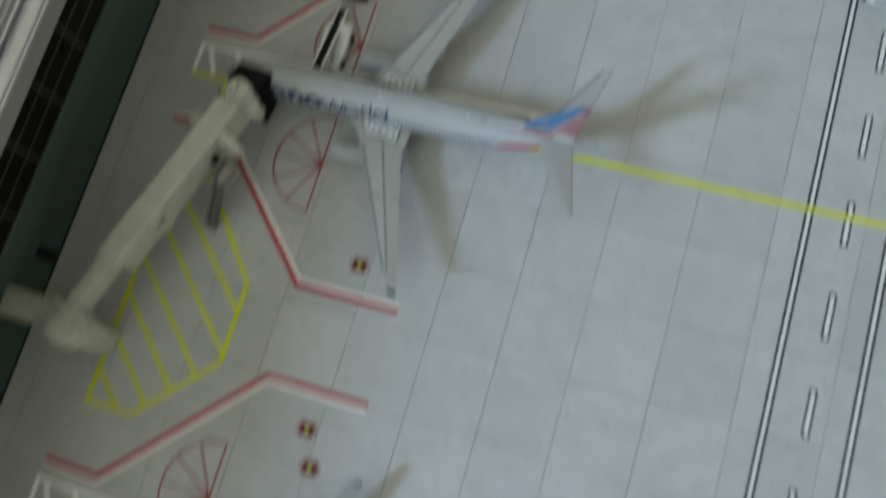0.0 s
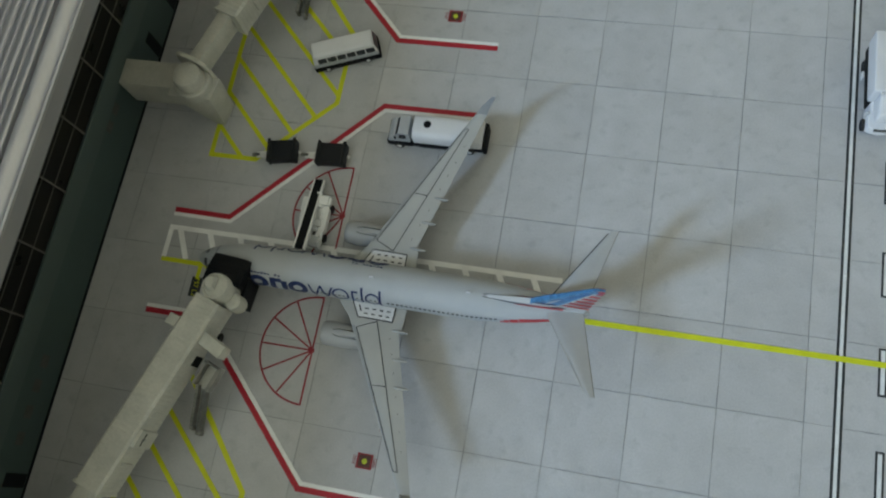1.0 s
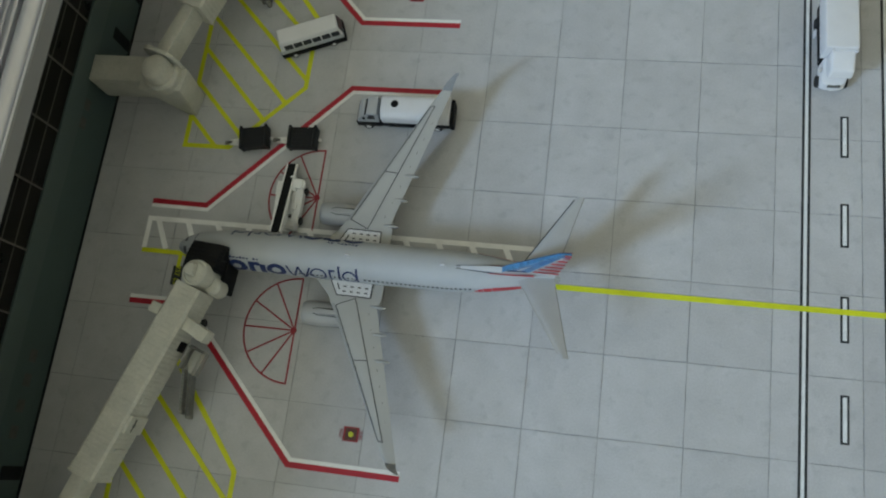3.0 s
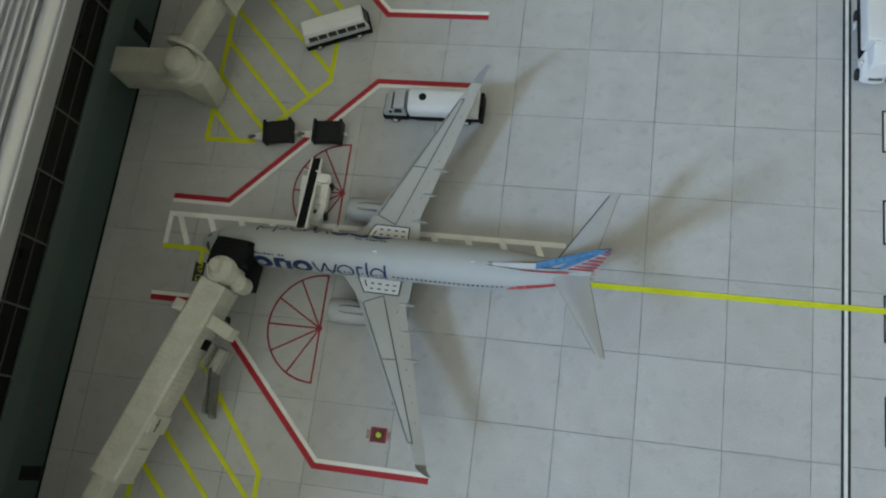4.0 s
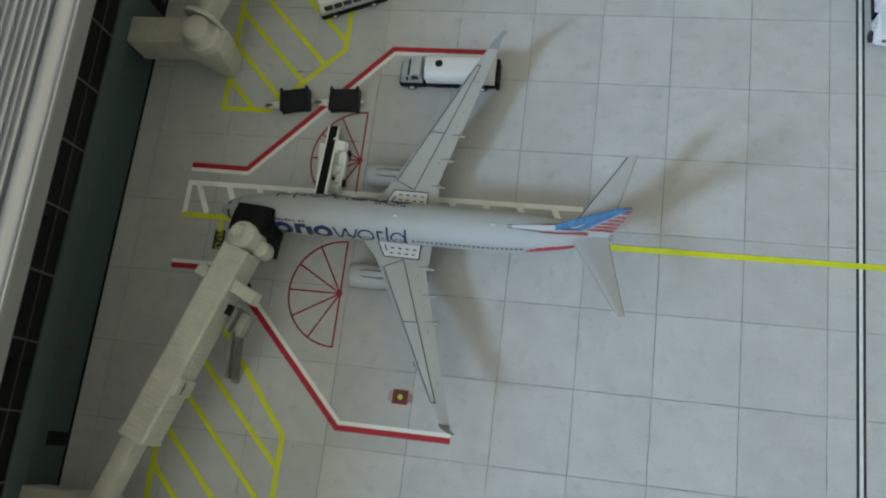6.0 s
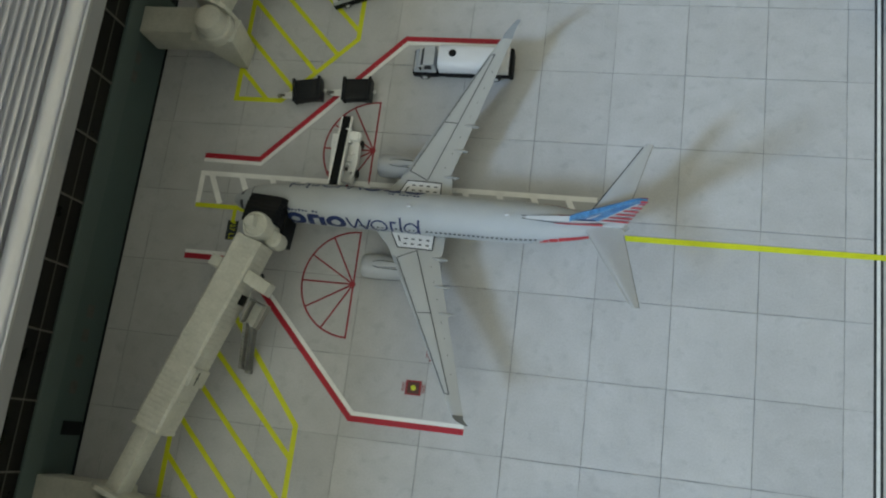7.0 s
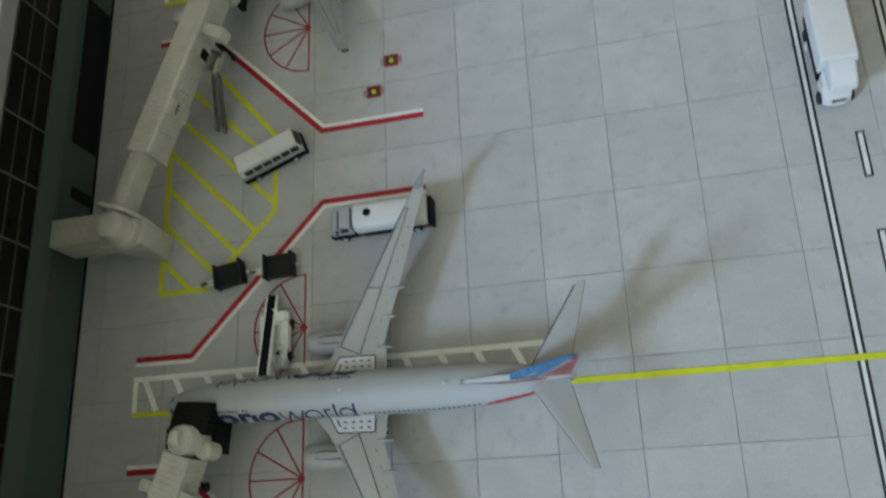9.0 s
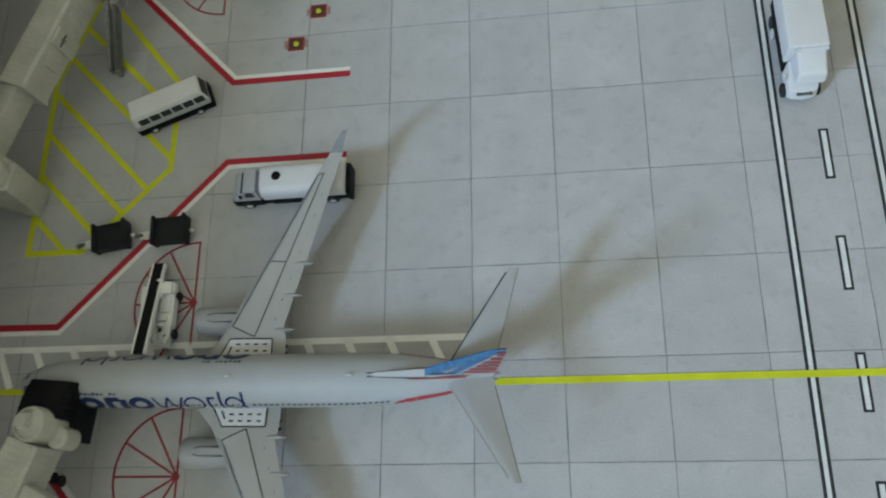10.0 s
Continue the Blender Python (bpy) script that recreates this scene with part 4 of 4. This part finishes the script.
            bar(bm, 4.26, 4.31, 32, 88)
            part("thin_bar", bm, NAVY, hull_ob, "thin dark blue bars", None)
            bm = bmesh.new()
            loop(bm, 4.53, 66, 0.18, 22, 0.76)
            bar(bm, 4.68, 4.73, 34, 88)
            part("thin_ring", bm, NAVY, hull_ob, "thin dark blue ring beside a bar", None)
            bm = bmesh.new()
            for i in range(9):
                if i != 6:
                    bar(bm, 1.62 + 0.083 * i, 1.675 + 0.083 * i, 32 + (i % 3) * 1.2, 38.5)
            part("small_mark", bm, NAVY, hull_ob, "row of tiny dark blue bars", None)
        side_marks(1)
        side_marks(-1)
        bm = bmesh.new()
        for i in range(24):
            for sg in (1, -1):
                block(bm, 4.86 + 0.1055 * i, 4.915 + 0.1055 * i, sg * 67, sg * 74, 0.007, 1, 2)
        for i in range(14):
            for sg in (1, -1):
                block(bm, 3.30 + 0.1055 * i, 3.35 + 0.1055 * i, sg * 68, sg * 73, 0.004, 1, 2)
        part("window_strip", bm, TINT, hull_ob, "row of tiny dark cabin windows", None)
        for sg in (1, -1):
            bm = bmesh.new()
            for x0, x1, a0 in ((7.41, 7.49, 79), (7.49, 7.60, 72), (7.615, 7.80, 67), (7.815, 8.46, 65)):
                block(bm, x0, x1, sg * a0, sg * 90, nx=4)
            part("red_flash", bm, LIVERY_RED, hull_ob, "", None)
        bm = bmesh.new()
        block(bm, 0.26, 0.36, 15, 75, na=6, nx=1)
        block(bm, 0.26, 0.36, -75, -15, na=6, nx=1)
        part("windscreen", bm, TINT, hull_ob, "dark cockpit windscreen", None)
        bm = bmesh.new()
        for a in range(-80, 80, 8):
            block(bm, 0.60, 0.622, a, a + 8, nx=1, na=1)
        part("nose_seam", bm, LINE, hull_ob, "", None)
    else:
        bm = bmesh.new()
        for i in range(44):
            for sg in (1, -1):
                block(bm, 1.30 + 0.128 * i, 1.38 + 0.128 * i, sg * 60, sg * 69, 0.007, 1, 2)
                if i < 12:
                    block(bm, 1.30 + 0.128 * i, 1.38 + 0.128 * i, sg * 40, sg * 47, 0.007, 1, 2)
        part("window_strip", bm, TINT, hull_ob, "rows of tiny dark cabin windows", None)
    for x, h in ((4.40, 0.10), (6.60, 0.08)):
        bm = bmesh.new()
        hull(bm, [(x, -0.012, 1.33), (x + 0.12, -0.012, 1.33), (x + 0.12, 0.012, 1.33), (x, 0.012, 1.33)], [(x + 0.06, -0.008, 1.34 + h), (x + 0.13, -0.008, 1.34 + h), (x + 0.13, 0.008, 1.34 + h), (x + 0.06, 0.008, 1.34 + h)])
        part("antenna", bm, BRIGHT, hull_ob, "small white blade antenna", None)
    return ob


plane = airliner()
plane.matrix_world = pose(-12.15 * CM, 1.50 * CM, 0, 0, 0, -0.85)
small = airliner(False)
small.matrix_world = pose(-12.16 * CM, 12.90 * CM, 0) @ Matrix.Scale(0.7, 4)
copy_thing(small, pose(-9.95 * CM, -10.25 * CM, 0))

# ---- vehicles ----


def wheels(ob, xs, half, r=0.13, w=0.09, hub=True):
    for x in xs:
        for s in (-1, 1):
            bm = bmesh.new()
            cylinder(bm, (x, s * half - w / 2, r), r, w, "y", 18, 0.02)
            tyre = part("wheel", bm, RUBBER, ob, "black wheel")
            if hub:
                bm = bmesh.new()
                cylinder(bm, (x, s * (half + 0.005) - w / 2, r), r * 0.5, w + 0.004, "y", 12)
                part("hub", bm, CHROME, tyre)


def fuel_truck():
    ob = empty_thing("tank_truck", -8.36, 5.47, 0, 0.5, "white tank truck with a grey cab standing under the wing tip", "truck")
    bm = bmesh.new()
    box(bm, 0.04, 2.46, -0.28, 0.28, 0.10, 0.27, 0.02)
    part("chassis", bm, BLACK, ob, "black chassis")
    bm = bmesh.new()
    hull(bm, [(0.06, -0.29, 0.31), (0.64, -0.29, 0.31), (0.64, 0.29, 0.31), (0.06, 0.29, 0.31)], [(0.09, -0.28, 0.46), (0.64, -0.28, 0.46), (0.64, 0.28, 0.46), (0.09, 0.28, 0.46)], 0.03)
    hull(bm, [(0.12, -0.27, 0.44), (0.64, -0.28, 0.44), (0.64, 0.28, 0.44), (0.12, 0.27, 0.44)], [(0.20, -0.25, 0.56), (0.62, -0.25, 0.56), (0.62, 0.25, 0.56), (0.20, 0.25, 0.56)], 0.02)
    hull(bm, [(0.31, -0.265, 0.52), (0.64, -0.265, 0.52), (0.64, 0.265, 0.52), (0.31, 0.265, 0.52)], [(0.36, -0.24, 0.68), (0.62, -0.24, 0.69), (0.62, 0.24, 0.69), (0.36, 0.24, 0.68)], 0.025)
    cab = part("cab", bm, CABGREY, ob, "grey cab")
    bm = bmesh.new()
    hull(bm, [(0.265, -0.21, 0.55), (0.33, -0.21, 0.55), (0.33, 0.21, 0.55), (0.265, 0.21, 0.55)], [(0.31, -0.20, 0.635), (0.36, -0.20, 0.635), (0.36, 0.20, 0.635), (0.31, 0.20, 0.635)], 0.008)
    part("windscreen", bm, TINT, cab, "dark windscreen")
    bm = bmesh.new()
    box(bm, 0.26, 0.30, -0.322, -0.278, 0.50, 0.60, 0.01)
    part("mirror", bm, BLACK, cab, "small black mirror")
    bm = bmesh.new()
    box(bm, 0.03, 0.66, -0.30, 0.30, 0.09, 0.32, 0.03)
    part("bumper", bm, BLACK, ob, "black bumper and lower cab")
    for s in (-1, 1):
        bm = bmesh.new()
        hull(bm, [(0.36, s * 0.290, 0.50), (0.55, s * 0.290, 0.50), (0.55, s * 0.262, 0.50), (0.36, s * 0.262, 0.50)], [(0.40, s * 0.262, 0.63), (0.55, s * 0.262, 0.63), (0.55, s * 0.25, 0.63), (0.40, s * 0.25, 0.63)])
        part("side_window", bm, TINT, cab)
    bm = bmesh.new()
    sect = []
    for i in range(24):
        a = 2 * math.pi * i / 24
        c, s = math.cos(a), math.sin(a)
        sect.append((0.325 * math.copysign(abs(c) ** 0.65, c), 0.50 + 0.26 * math.copysign(abs(s) ** 0.65, s)))
    loft(bm, [[(x, y * k, 0.5 + (z - 0.5) * k) for y, z in sect] for x, k in ((0.72, 0.95), (0.74, 1.0), (2.40, 1.0), (2.43, 0.95))])
    tank = part("tank", bm, BRIGHT, ob, "white tank body", 40)
    bm = bmesh.new()
    cylinder(bm, (1.07, 0.03, 0.74), 0.095, 0.035, seg=20, bevel=0.01)
    part("hatch", bm, BLACK, tank, "round black hatch")
    bm = bmesh.new()
    box(bm, 2.42, 2.52, -0.32, 0.32, 0.12, 0.52, 0.02)
    part("rear_panel", bm, BLACK, ob, "black rear cabinet")
    bm = bmesh.new()
    box(bm, 0.85, 1.9, -0.33, 0.33, 0.17, 0.30, 0.02)
    part("side_skirt", bm, BLACK, ob)
    wheels(ob, (0.32, 2.08), 0.28)
    return ob


fuel_truck()


def cart(x, y, rz):
    ob = empty_thing("baggage_cart", x, y, 0, rz, "black ribbed baggage cart with a bare metal tow bar", "baggage cart", "towed baggage carts")
    bm = bmesh.new()
    box(bm, -0.37, 0.37, -0.30, 0.30, 0.10, 0.34, 0.02)
    body = part("body", bm, CARTBLACK, ob, "black cart body")
    for s in (-1, 1):
        bm = bmesh.new()
        box(bm, s * 0.36 - 0.05, s * 0.36 + 0.05, -0.32, 0.32, 0.07, 0.39, 0.04, 3)
        part("end_board", bm, CARTBLACK, ob, "raised black end board")
    for k in range(5):
        bm = bmesh.new()
        box(bm, -0.30, 0.30, -0.26 + 0.12 * k, -0.22 + 0.12 * k, 0.34, 0.345)
        part("slat", bm, CARTBLACK, body)
    wheels(ob, (-0.25, 0.25), 0.24, 0.085, 0.06, False)
    bm = bmesh.new()
    prism(bm, [(-0.40, -0.13), (-0.40, 0.10), (-0.78, 0.07), (-0.78, -0.09)], 0.10, 0.14, 0.008)
    bar = part("tow_bar", bm, CHROME, ob, "bare metal tow bar")
    bm = bmesh.new()
    cylinder(bm, (-0.87, 0, 0.08), 0.06, 0.06, seg=12, bevel=0.01)
    part("tow_eye", bm, STEEL, bar)
    bm = bmesh.new()
    cylinder(bm, (0.45, 0.0, 0.10), 0.05, 0.06, seg=12, bevel=0.015)
    part("hitch", bm, CHROME, ob, "bare metal hitch")
    bm = bmesh.new()
    box(bm, -0.84, -0.70, -0.045, 0.03, 0.13, 0.165, 0.006)
    part("tow_pin", bm, RAIL, bar, "dark tow pin")
    for s in (-1, 1):
        bm = bmesh.new()
        cylinder(bm, (s * 0.36, -0.335, 0.38), 0.045, 0.67, "y", 12, 0.012)
        part("end_roll", bm, CARTBLACK, ob, "rounded black end rim")
    ob.matrix_world = ob.matrix_world @ Matrix.Scale(0.915, 4)
    return ob


cart(-10.97, 4.61, 9)
cart(-9.68, 4.68, 3)


def belt_loader():
    ob = empty_thing("belt_loader", -9.78, 2.93, 0, 0, "white belt loader with a black conveyor leaning on the fuselage", "belt loader")
    bm = bmesh.new()
    prism(bm, [(0.05, -0.66), (0.32, -0.70), (0.36, -0.30), (0.40, -0.28), (0.40, 0.30), (0.36, 0.34), (0.36, 0.62), (0.05, 0.66)], 0.10, 0.30, 0.02)
    body = part("body", bm, LOADERWHITE, ob, "white chassis")
    bm = bmesh.new()
    box(bm, 0.10, 0.36, 0.36, 0.58, 0.28, 0.40, 0.02)
    part("hood", bm, LOADERWHITE, body)
    bm = bmesh.new()
    box(bm, 0.10, 0.30, -0.18, -0.04, 0.28, 0.36, 0.015)
    part("seat", bm, LOADERWHITE, body)
    bm = bmesh.new()
    box(bm, 0.10, 0.24, -0.30, -0.25, 0.28, 0.45, 0.01)
    part("console", bm, LOADERWHITE, body)
    bm = bmesh.new()
    cylinder(bm, (0.30, -0.45, 0.3), 0.04, 0.14, seg=10)
    part("steering_post", bm, LOADERWHITE, body)
    bm = bmesh.new()
    box(bm, -0.20, 0.06, -0.45, 0.55, 0.12, 0.22, 0.02)
    part("frame", bm, LOADERWHITE, body)
    bm = bmesh.new()
    prism(bm, [(-0.30, -0.42), (-0.10, -0.42), (-0.10, 0.56), (-0.34, 0.56), (-0.34, 0.20), (-0.30, 0.16)], 0.12, 0.27, 0.015)
    side = part("side_tank", bm, LOADERWHITE, body)
    bm = bmesh.new()
    cylinder(bm, (-0.22, 0.34, 0.27), 0.05, 0.06, seg=12, bevel=0.01)
    part("cap", bm, LOADERWHITE, side)
    bm = bmesh.new()
    box(bm, 0.12, 0.34, 0.02, 0.28, 0.29, 0.33, 0.01)
    part("deck_plate", bm, LOADERWHITE, body)
    bm = bmesh.new()
    box(bm, 0.16, 0.30, -0.62, -0.50, 0.29, 0.35, 0.015)
    part("rear_box", bm, LOADERWHITE, body)
    for x0, x1, y0, y1, z0, z1, kind in ((0.02, 0.14, 0.58, 0.68, 0.26, 0.37, "headlamp_box"), (0.30, 0.41, 0.40, 0.56, 0.28, 0.34, "fender"), (0.29, 0.38, -0.54, -0.34, 0.28, 0.33, "fender"),
                                          (0.10, 0.22, 0.28, 0.34, 0.28, 0.44, "windshield_frame"), (0.05, 0.11, -0.58, -0.42, 0.28, 0.40, "lift_arm"), (0.22, 0.27, -0.02, 0.24, 0.33, 0.36, "step")):
        bm = bmesh.new()
        box(bm, x0, x1, y0, y1, z0, z1, 0.012)
        part(kind, bm, LOADERWHITE, body)
    bm = bmesh.new()
    box(bm, 0.12, 0.20, -0.40, -0.31, 0.285, 0.305, 0.004)
    part("footwell", bm, RAIL, body, "dark footwell")
    for y, x in ((0.36, 0.36), (-0.40, 0.34)):
        for xx in (x, -0.16):
            bm = bmesh.new()
            cylinder(bm, (xx, y, 0.10), 0.10, 0.07, "x", 16, 0.015)
            part("wheel", bm, RUBBER, ob, "black wheel")
    lo, hi = Vector((-0.06, 1.05, 0.20)), Vector((0.115, -0.95, 0.92))

    def rail(x0, x1, dz0, dz1, name, mat):
        bm = bmesh.new()
        hull(bm, [(lo.x + x0, lo.y, lo.z + dz0), (lo.x + x1, lo.y, lo.z + dz0), (lo.x + x1, lo.y, lo.z + dz1), (lo.x + x0, lo.y, lo.z + dz1)],
             [(hi.x + x0, hi.y, hi.z + dz0), (hi.x + x1, hi.y, hi.z + dz0), (hi.x + x1, hi.y, hi.z + dz1), (hi.x + x0, hi.y, hi.z + dz1)])
        part(name, bm, mat, ob, "", None)
    rail(-0.102, 0.102, -0.06, 0.018, "belt", BLACK)
    rail(-0.142, -0.102, -0.08, 0.02, "side_rail", LOADERWHITE)
    rail(0.102, 0.135, -0.08, 0.02, "side_rail", LOADERWHITE)
    return ob


belt_loader()


def bus():
    ob = empty_thing("airport_bus", -9.93, 7.53, 0, 20.5, "white airport bus with dark windows and a black skirt", "bus")
    bm = bmesh.new()
    box(bm, -0.94, 0.94, -0.30, 0.30, 0.07, 0.28, 0.03)
    part("skirt", bm, BLACK, ob, "black lower skirt")
    bm = bmesh.new()
    box(bm, -0.92, 0.90, -0.29, 0.29, 0.26, 0.40, 0.02)
    part("lower_body", bm, CABGREY, ob, "grey waist panel")
    bm = bmesh.new()
    hull(bm, [(-0.92, -0.285, 0.38), (0.90, -0.285, 0.38), (0.90, 0.285, 0.38), (-0.92, 0.285, 0.38)], [(-0.86, -0.235, 0.74), (0.82, -0.235, 0.74), (0.82, 0.235, 0.74), (-0.86, 0.235, 0.74)], 0.06, 4)
    body = part("body", bm, BRIGHT, ob, "white rounded body")
    for s in (-1, 1):
        for k in range(6):
            x = -0.76 + 0.27 * k
            bm = bmesh.new()
            hull(bm, [(x, s * 0.286, 0.43), (x + 0.235, s * 0.286, 0.43), (x + 0.235, s * 0.272, 0.43), (x, s * 0.272, 0.43)], [(x, s * 0.266, 0.60), (x + 0.235, s * 0.266, 0.60), (x + 0.235, s * 0.252, 0.60), (x, s * 0.252, 0.60)])
            part("window", bm, TINT, body, "dark side window", None)
    bm = bmesh.new()
    hull(bm, [(0.885, -0.22, 0.42), (0.915, -0.22, 0.42), (0.915, 0.22, 0.42), (0.885, 0.22, 0.42)], [(0.84, -0.20, 0.66), (0.862, -0.20, 0.66), (0.862, 0.20, 0.66), (0.84, 0.20, 0.66)])
    part("windscreen", bm, TINT, body, "dark windscreen", None)
    wheels(ob, (-0.58, 0.55), 0.28, 0.11, 0.06)
    ob.matrix_world = ob.matrix_world @ Matrix.Scale(0.94, 4)
    return ob


bus()


def box_truck():
    ob = empty_thing("catering_truck", 2.90, 7.73, 0, 0.5, "plain white box truck with a pod above its cab", "truck")
    bm = bmesh.new()
    box(bm, -0.27, 0.27, -0.80, 1.05, 0.12, 0.26, 0.02)
    part("chassis", bm, BLACK, ob, "black chassis")
    bm = bmesh.new()
    box(bm, -0.36, 0.36, -0.46, 1.06, 0.56, 1.10, 0.04, 3)
    body = part("box_body", bm, BRIGHT, ob, "white box body")
    bm = bmesh.new()
    hull(bm, [(-0.22, -0.98, 0.58), (0.335, -0.98, 0.58), (0.335, -0.45, 0.58), (-0.24, -0.45, 0.58)], [(-0.19, -0.92, 0.86), (0.315, -0.92, 0.86), (0.315, -0.45, 1.03), (-0.21, -0.45, 1.03)], 0.07, 4)
    part("roof_pod", bm, BRIGHT, body, "white pod over the cab")
    bm = bmesh.new()
    for s in (-1, 1):
        box(bm, 0.06 + s * 0.25 - 0.03, 0.06 + s * 0.25 + 0.03, -0.53, -0.45, 0.98, 1.075, 0.012)
    box(bm, -0.17, 0.29, -0.50, -0.45, 1.0, 1.055, 0.012)
    part("pod_frame", bm, BRIGHT, body, "white hinge frame behind the pod")
    bm = bmesh.new()
    nose = [(-0.30, -0.48), (-0.30, -0.90), (-0.27, -0.99), (-0.18, -1.04), (0.0, -1.055), (0.18, -1.04), (0.27, -0.99), (0.30, -0.90), (0.30, -0.48)]
    hull(bm, [(x, y, 0.14) for x, y in nose], [(x * 0.94, y * 0.97, 0.38 if y < -0.6 else 0.62) for x, y in nose], 0.03, 3)
    cab = part("cab", bm, BRIGHT, ob, "white cab")
    bm = bmesh.new()
    box(bm, -0.13, 0.15, -1.056, -1.00, 0.30, 0.365, 0.01)
    part("grille", bm, RAIL, cab, "dark grey grille")
    bm = bmesh.new()
    box(bm, -0.33, 0.33, -0.46, 1.02, 0.25, 0.57, 0.01)
    part("side_lift", bm, BLACK, ob, "dark scissor lift gap under the box")
    for s in (-1, 1):
        bm = bmesh.new()
        box(bm, s * 0.34 - 0.03, s * 0.34 + 0.03, -0.76, -0.70, 0.42, 0.56, 0.01)
        part("mirror", bm, CHROME, cab, "small mirror")
        bm = bmesh.new()
        box(bm, s * 0.355 - 0.015, s * 0.355 + 0.015, 0.34, 0.50, 0.08, 0.26, 0.008)
        part("outrigger", bm, BRIGHT, ob)
        for y in (-0.82, 0.70):
            bm = bmesh.new()
            cylinder(bm, (s * 0.30 - 0.05, y, 0.14), 0.14, 0.10, "x", 18, 0.02)
            part("wheel", bm, RUBBER, ob, "black wheel")
    return ob


box_truck()


def tug():
    ob = empty_thing("service_car", 0.72, 11.36, 0, 14, "small white service vehicle with black wheels on the apron", "car")
    bm = bmesh.new()
    box(bm, -0.55, 0.55, -0.26, 0.26, 0.12, 0.34, 0.05)
    part("body", bm, BRIGHT, ob, "white body")
    bm = bmesh.new()
    hull(bm, [(-0.30, -0.24, 0.33), (0.35, -0.24, 0.33), (0.35, 0.24, 0.33), (-0.30, 0.24, 0.33)], [(-0.2, -0.2, 0.58), (0.25, -0.2, 0.58), (0.25, 0.2, 0.58), (-0.2, 0.2, 0.58)], 0.03)
    part("cabin", bm, TINT, ob, "dark glazed cabin")
    wheels(ob, (-0.34, 0.34), 0.24, 0.12, 0.08)
    return ob


tug()


def tow_bar():
    ob = empty_thing("tow_bar", -12.9, 13.58, 0, -8, "orange aircraft tow bar with a dark head on concrete", "tow bar")
    bm = bmesh.new()
    box(bm, -0.42, 0.40, -0.045, 0.045, 0.06, 0.15, 0.015)
    part("bar", bm, ORANGE, ob, "orange bar")
    bm = bmesh.new()
    box(bm, 0.30, 0.52, -0.10, 0.10, 0.04, 0.20, 0.03)
    part("head", bm, BLACK, ob, "dark towing head")
    for s in (-1, 1):
        bm = bmesh.new()
        cylinder(bm, (0.20, s * 0.09 - 0.02, 0.06), 0.06, 0.04, "y", 14, 0.01)
        part("wheel", bm, RUBBER, ob, "black wheel")
    return ob


tow_bar()

# ---- table and room round the model ----
bm = bmesh.new()
box(bm, -45, 40, -40, 50, -3.2, -0.12, 0.3)
desk = empty_thing("table", 0, 0, 0, 0, "plain pale table under the model apron", "table")
part("tabletop", bm, PALEFLOOR, desk, "pale tabletop")
for sx in (-40, 35):
    for sy in (-35, 45):
        bm = bmesh.new()
        box(bm, sx - 3, sx + 3, sy - 3, sy + 3, -75, -3.2, 0.3)
        part("leg", bm, PALEFLOOR, desk)
X0, X1, Y0, Y1, F, H = -155, 150, -190, 130, -75, 215
bm = bmesh.new()
box(bm, X0 - 12, X1 + 12, Y0 - 12, Y1 + 12, F - 10, F)
tagged(part("floor", bm, PALEFLOOR, None, "", None), "plain pale floor of the room", "floor", kind="structure")
bm = bmesh.new()
box(bm, X0 - 12, X1 + 12, Y0 - 12, Y1 + 12, H, H + 10)
tagged(part("ceiling", bm, PLASTER, None, "", None), "plain pale plaster ceiling of the room", "ceiling", kind="structure")
bm = bmesh.new()
# west wall with the window opening
wy0, wy1, wz0, wz1 = -141, -97, 102, 168
box(bm, X0 - 12, X0, Y0, wy0, F, H)
box(bm, X0 - 12, X0, wy1, Y1, F, H)
box(bm, X0 - 12, X0, wy0, wy1, F, wz0)
box(bm, X0 - 12, X0, wy0, wy1, wz1, H)
tagged(part("wall_west", bm, PLASTER, None, "", None), "plain pale plaster wall with a window opening", "wall", kind="structure")
for name, b in (("wall_east", (X1, X1 + 12, Y0, Y1)), ("wall_south", (X0 - 12, X1 + 12, Y0 - 12, Y0)), ("wall_north", (X0 - 12, X1 + 12, Y1, Y1 + 12))):
    bm = bmesh.new()
    box(bm, *b, F, H)
    tagged(part(name, bm, PLASTER, None, "", None), "plain pale plaster wall of the room", "wall", kind="structure")

# ---- apron slabs, one by one ----
rng = random.Random(4)
shared = {}
for i in range(len(COLS) - 1):
    for j in range(len(ROWS_Y) - 1):
        w = COLS[i + 1] - COLS[i]
        key = (i, j % 3)
        if key not in shared:
            g = 0.0080
            bm = bmesh.new()
            q = [(g * (1 + 0.5 * rng.random()), g * (1 + 0.5 * rng.random())), (w - g * (1 + 0.5 * rng.random()), g * (1 + 0.5 * rng.random())), (w - g, ROW - g * (1 + 0.5 * rng.random())), (g, ROW - g)]
            if i == 0:
                q[0], q[3] = (-1.5, q[0][1]), (-1.5, q[3][1])
            edge = []
            for a, b in zip(q, q[1:] + q[:1]):
                n = 7
                for k in range(n):
                    u = k / n
                    wob = 0.0 if k == 0 else 0.0075
                    edge.append((a[0] + (b[0] - a[0]) * u + rng.uniform(-wob, wob), a[1] + (b[1] - a[1]) * u + rng.uniform(-wob, wob)))
            prism(bm, edge, -0.012, 0.0)
            shared[key] = to_mesh("slab", bm, CONCRETE)
        ob = new("slab", shared[key])
        ob.parent = ground
        ob.matrix_basis = pose(COLS[i] * CM, ROWS_Y[j] * CM, 0)
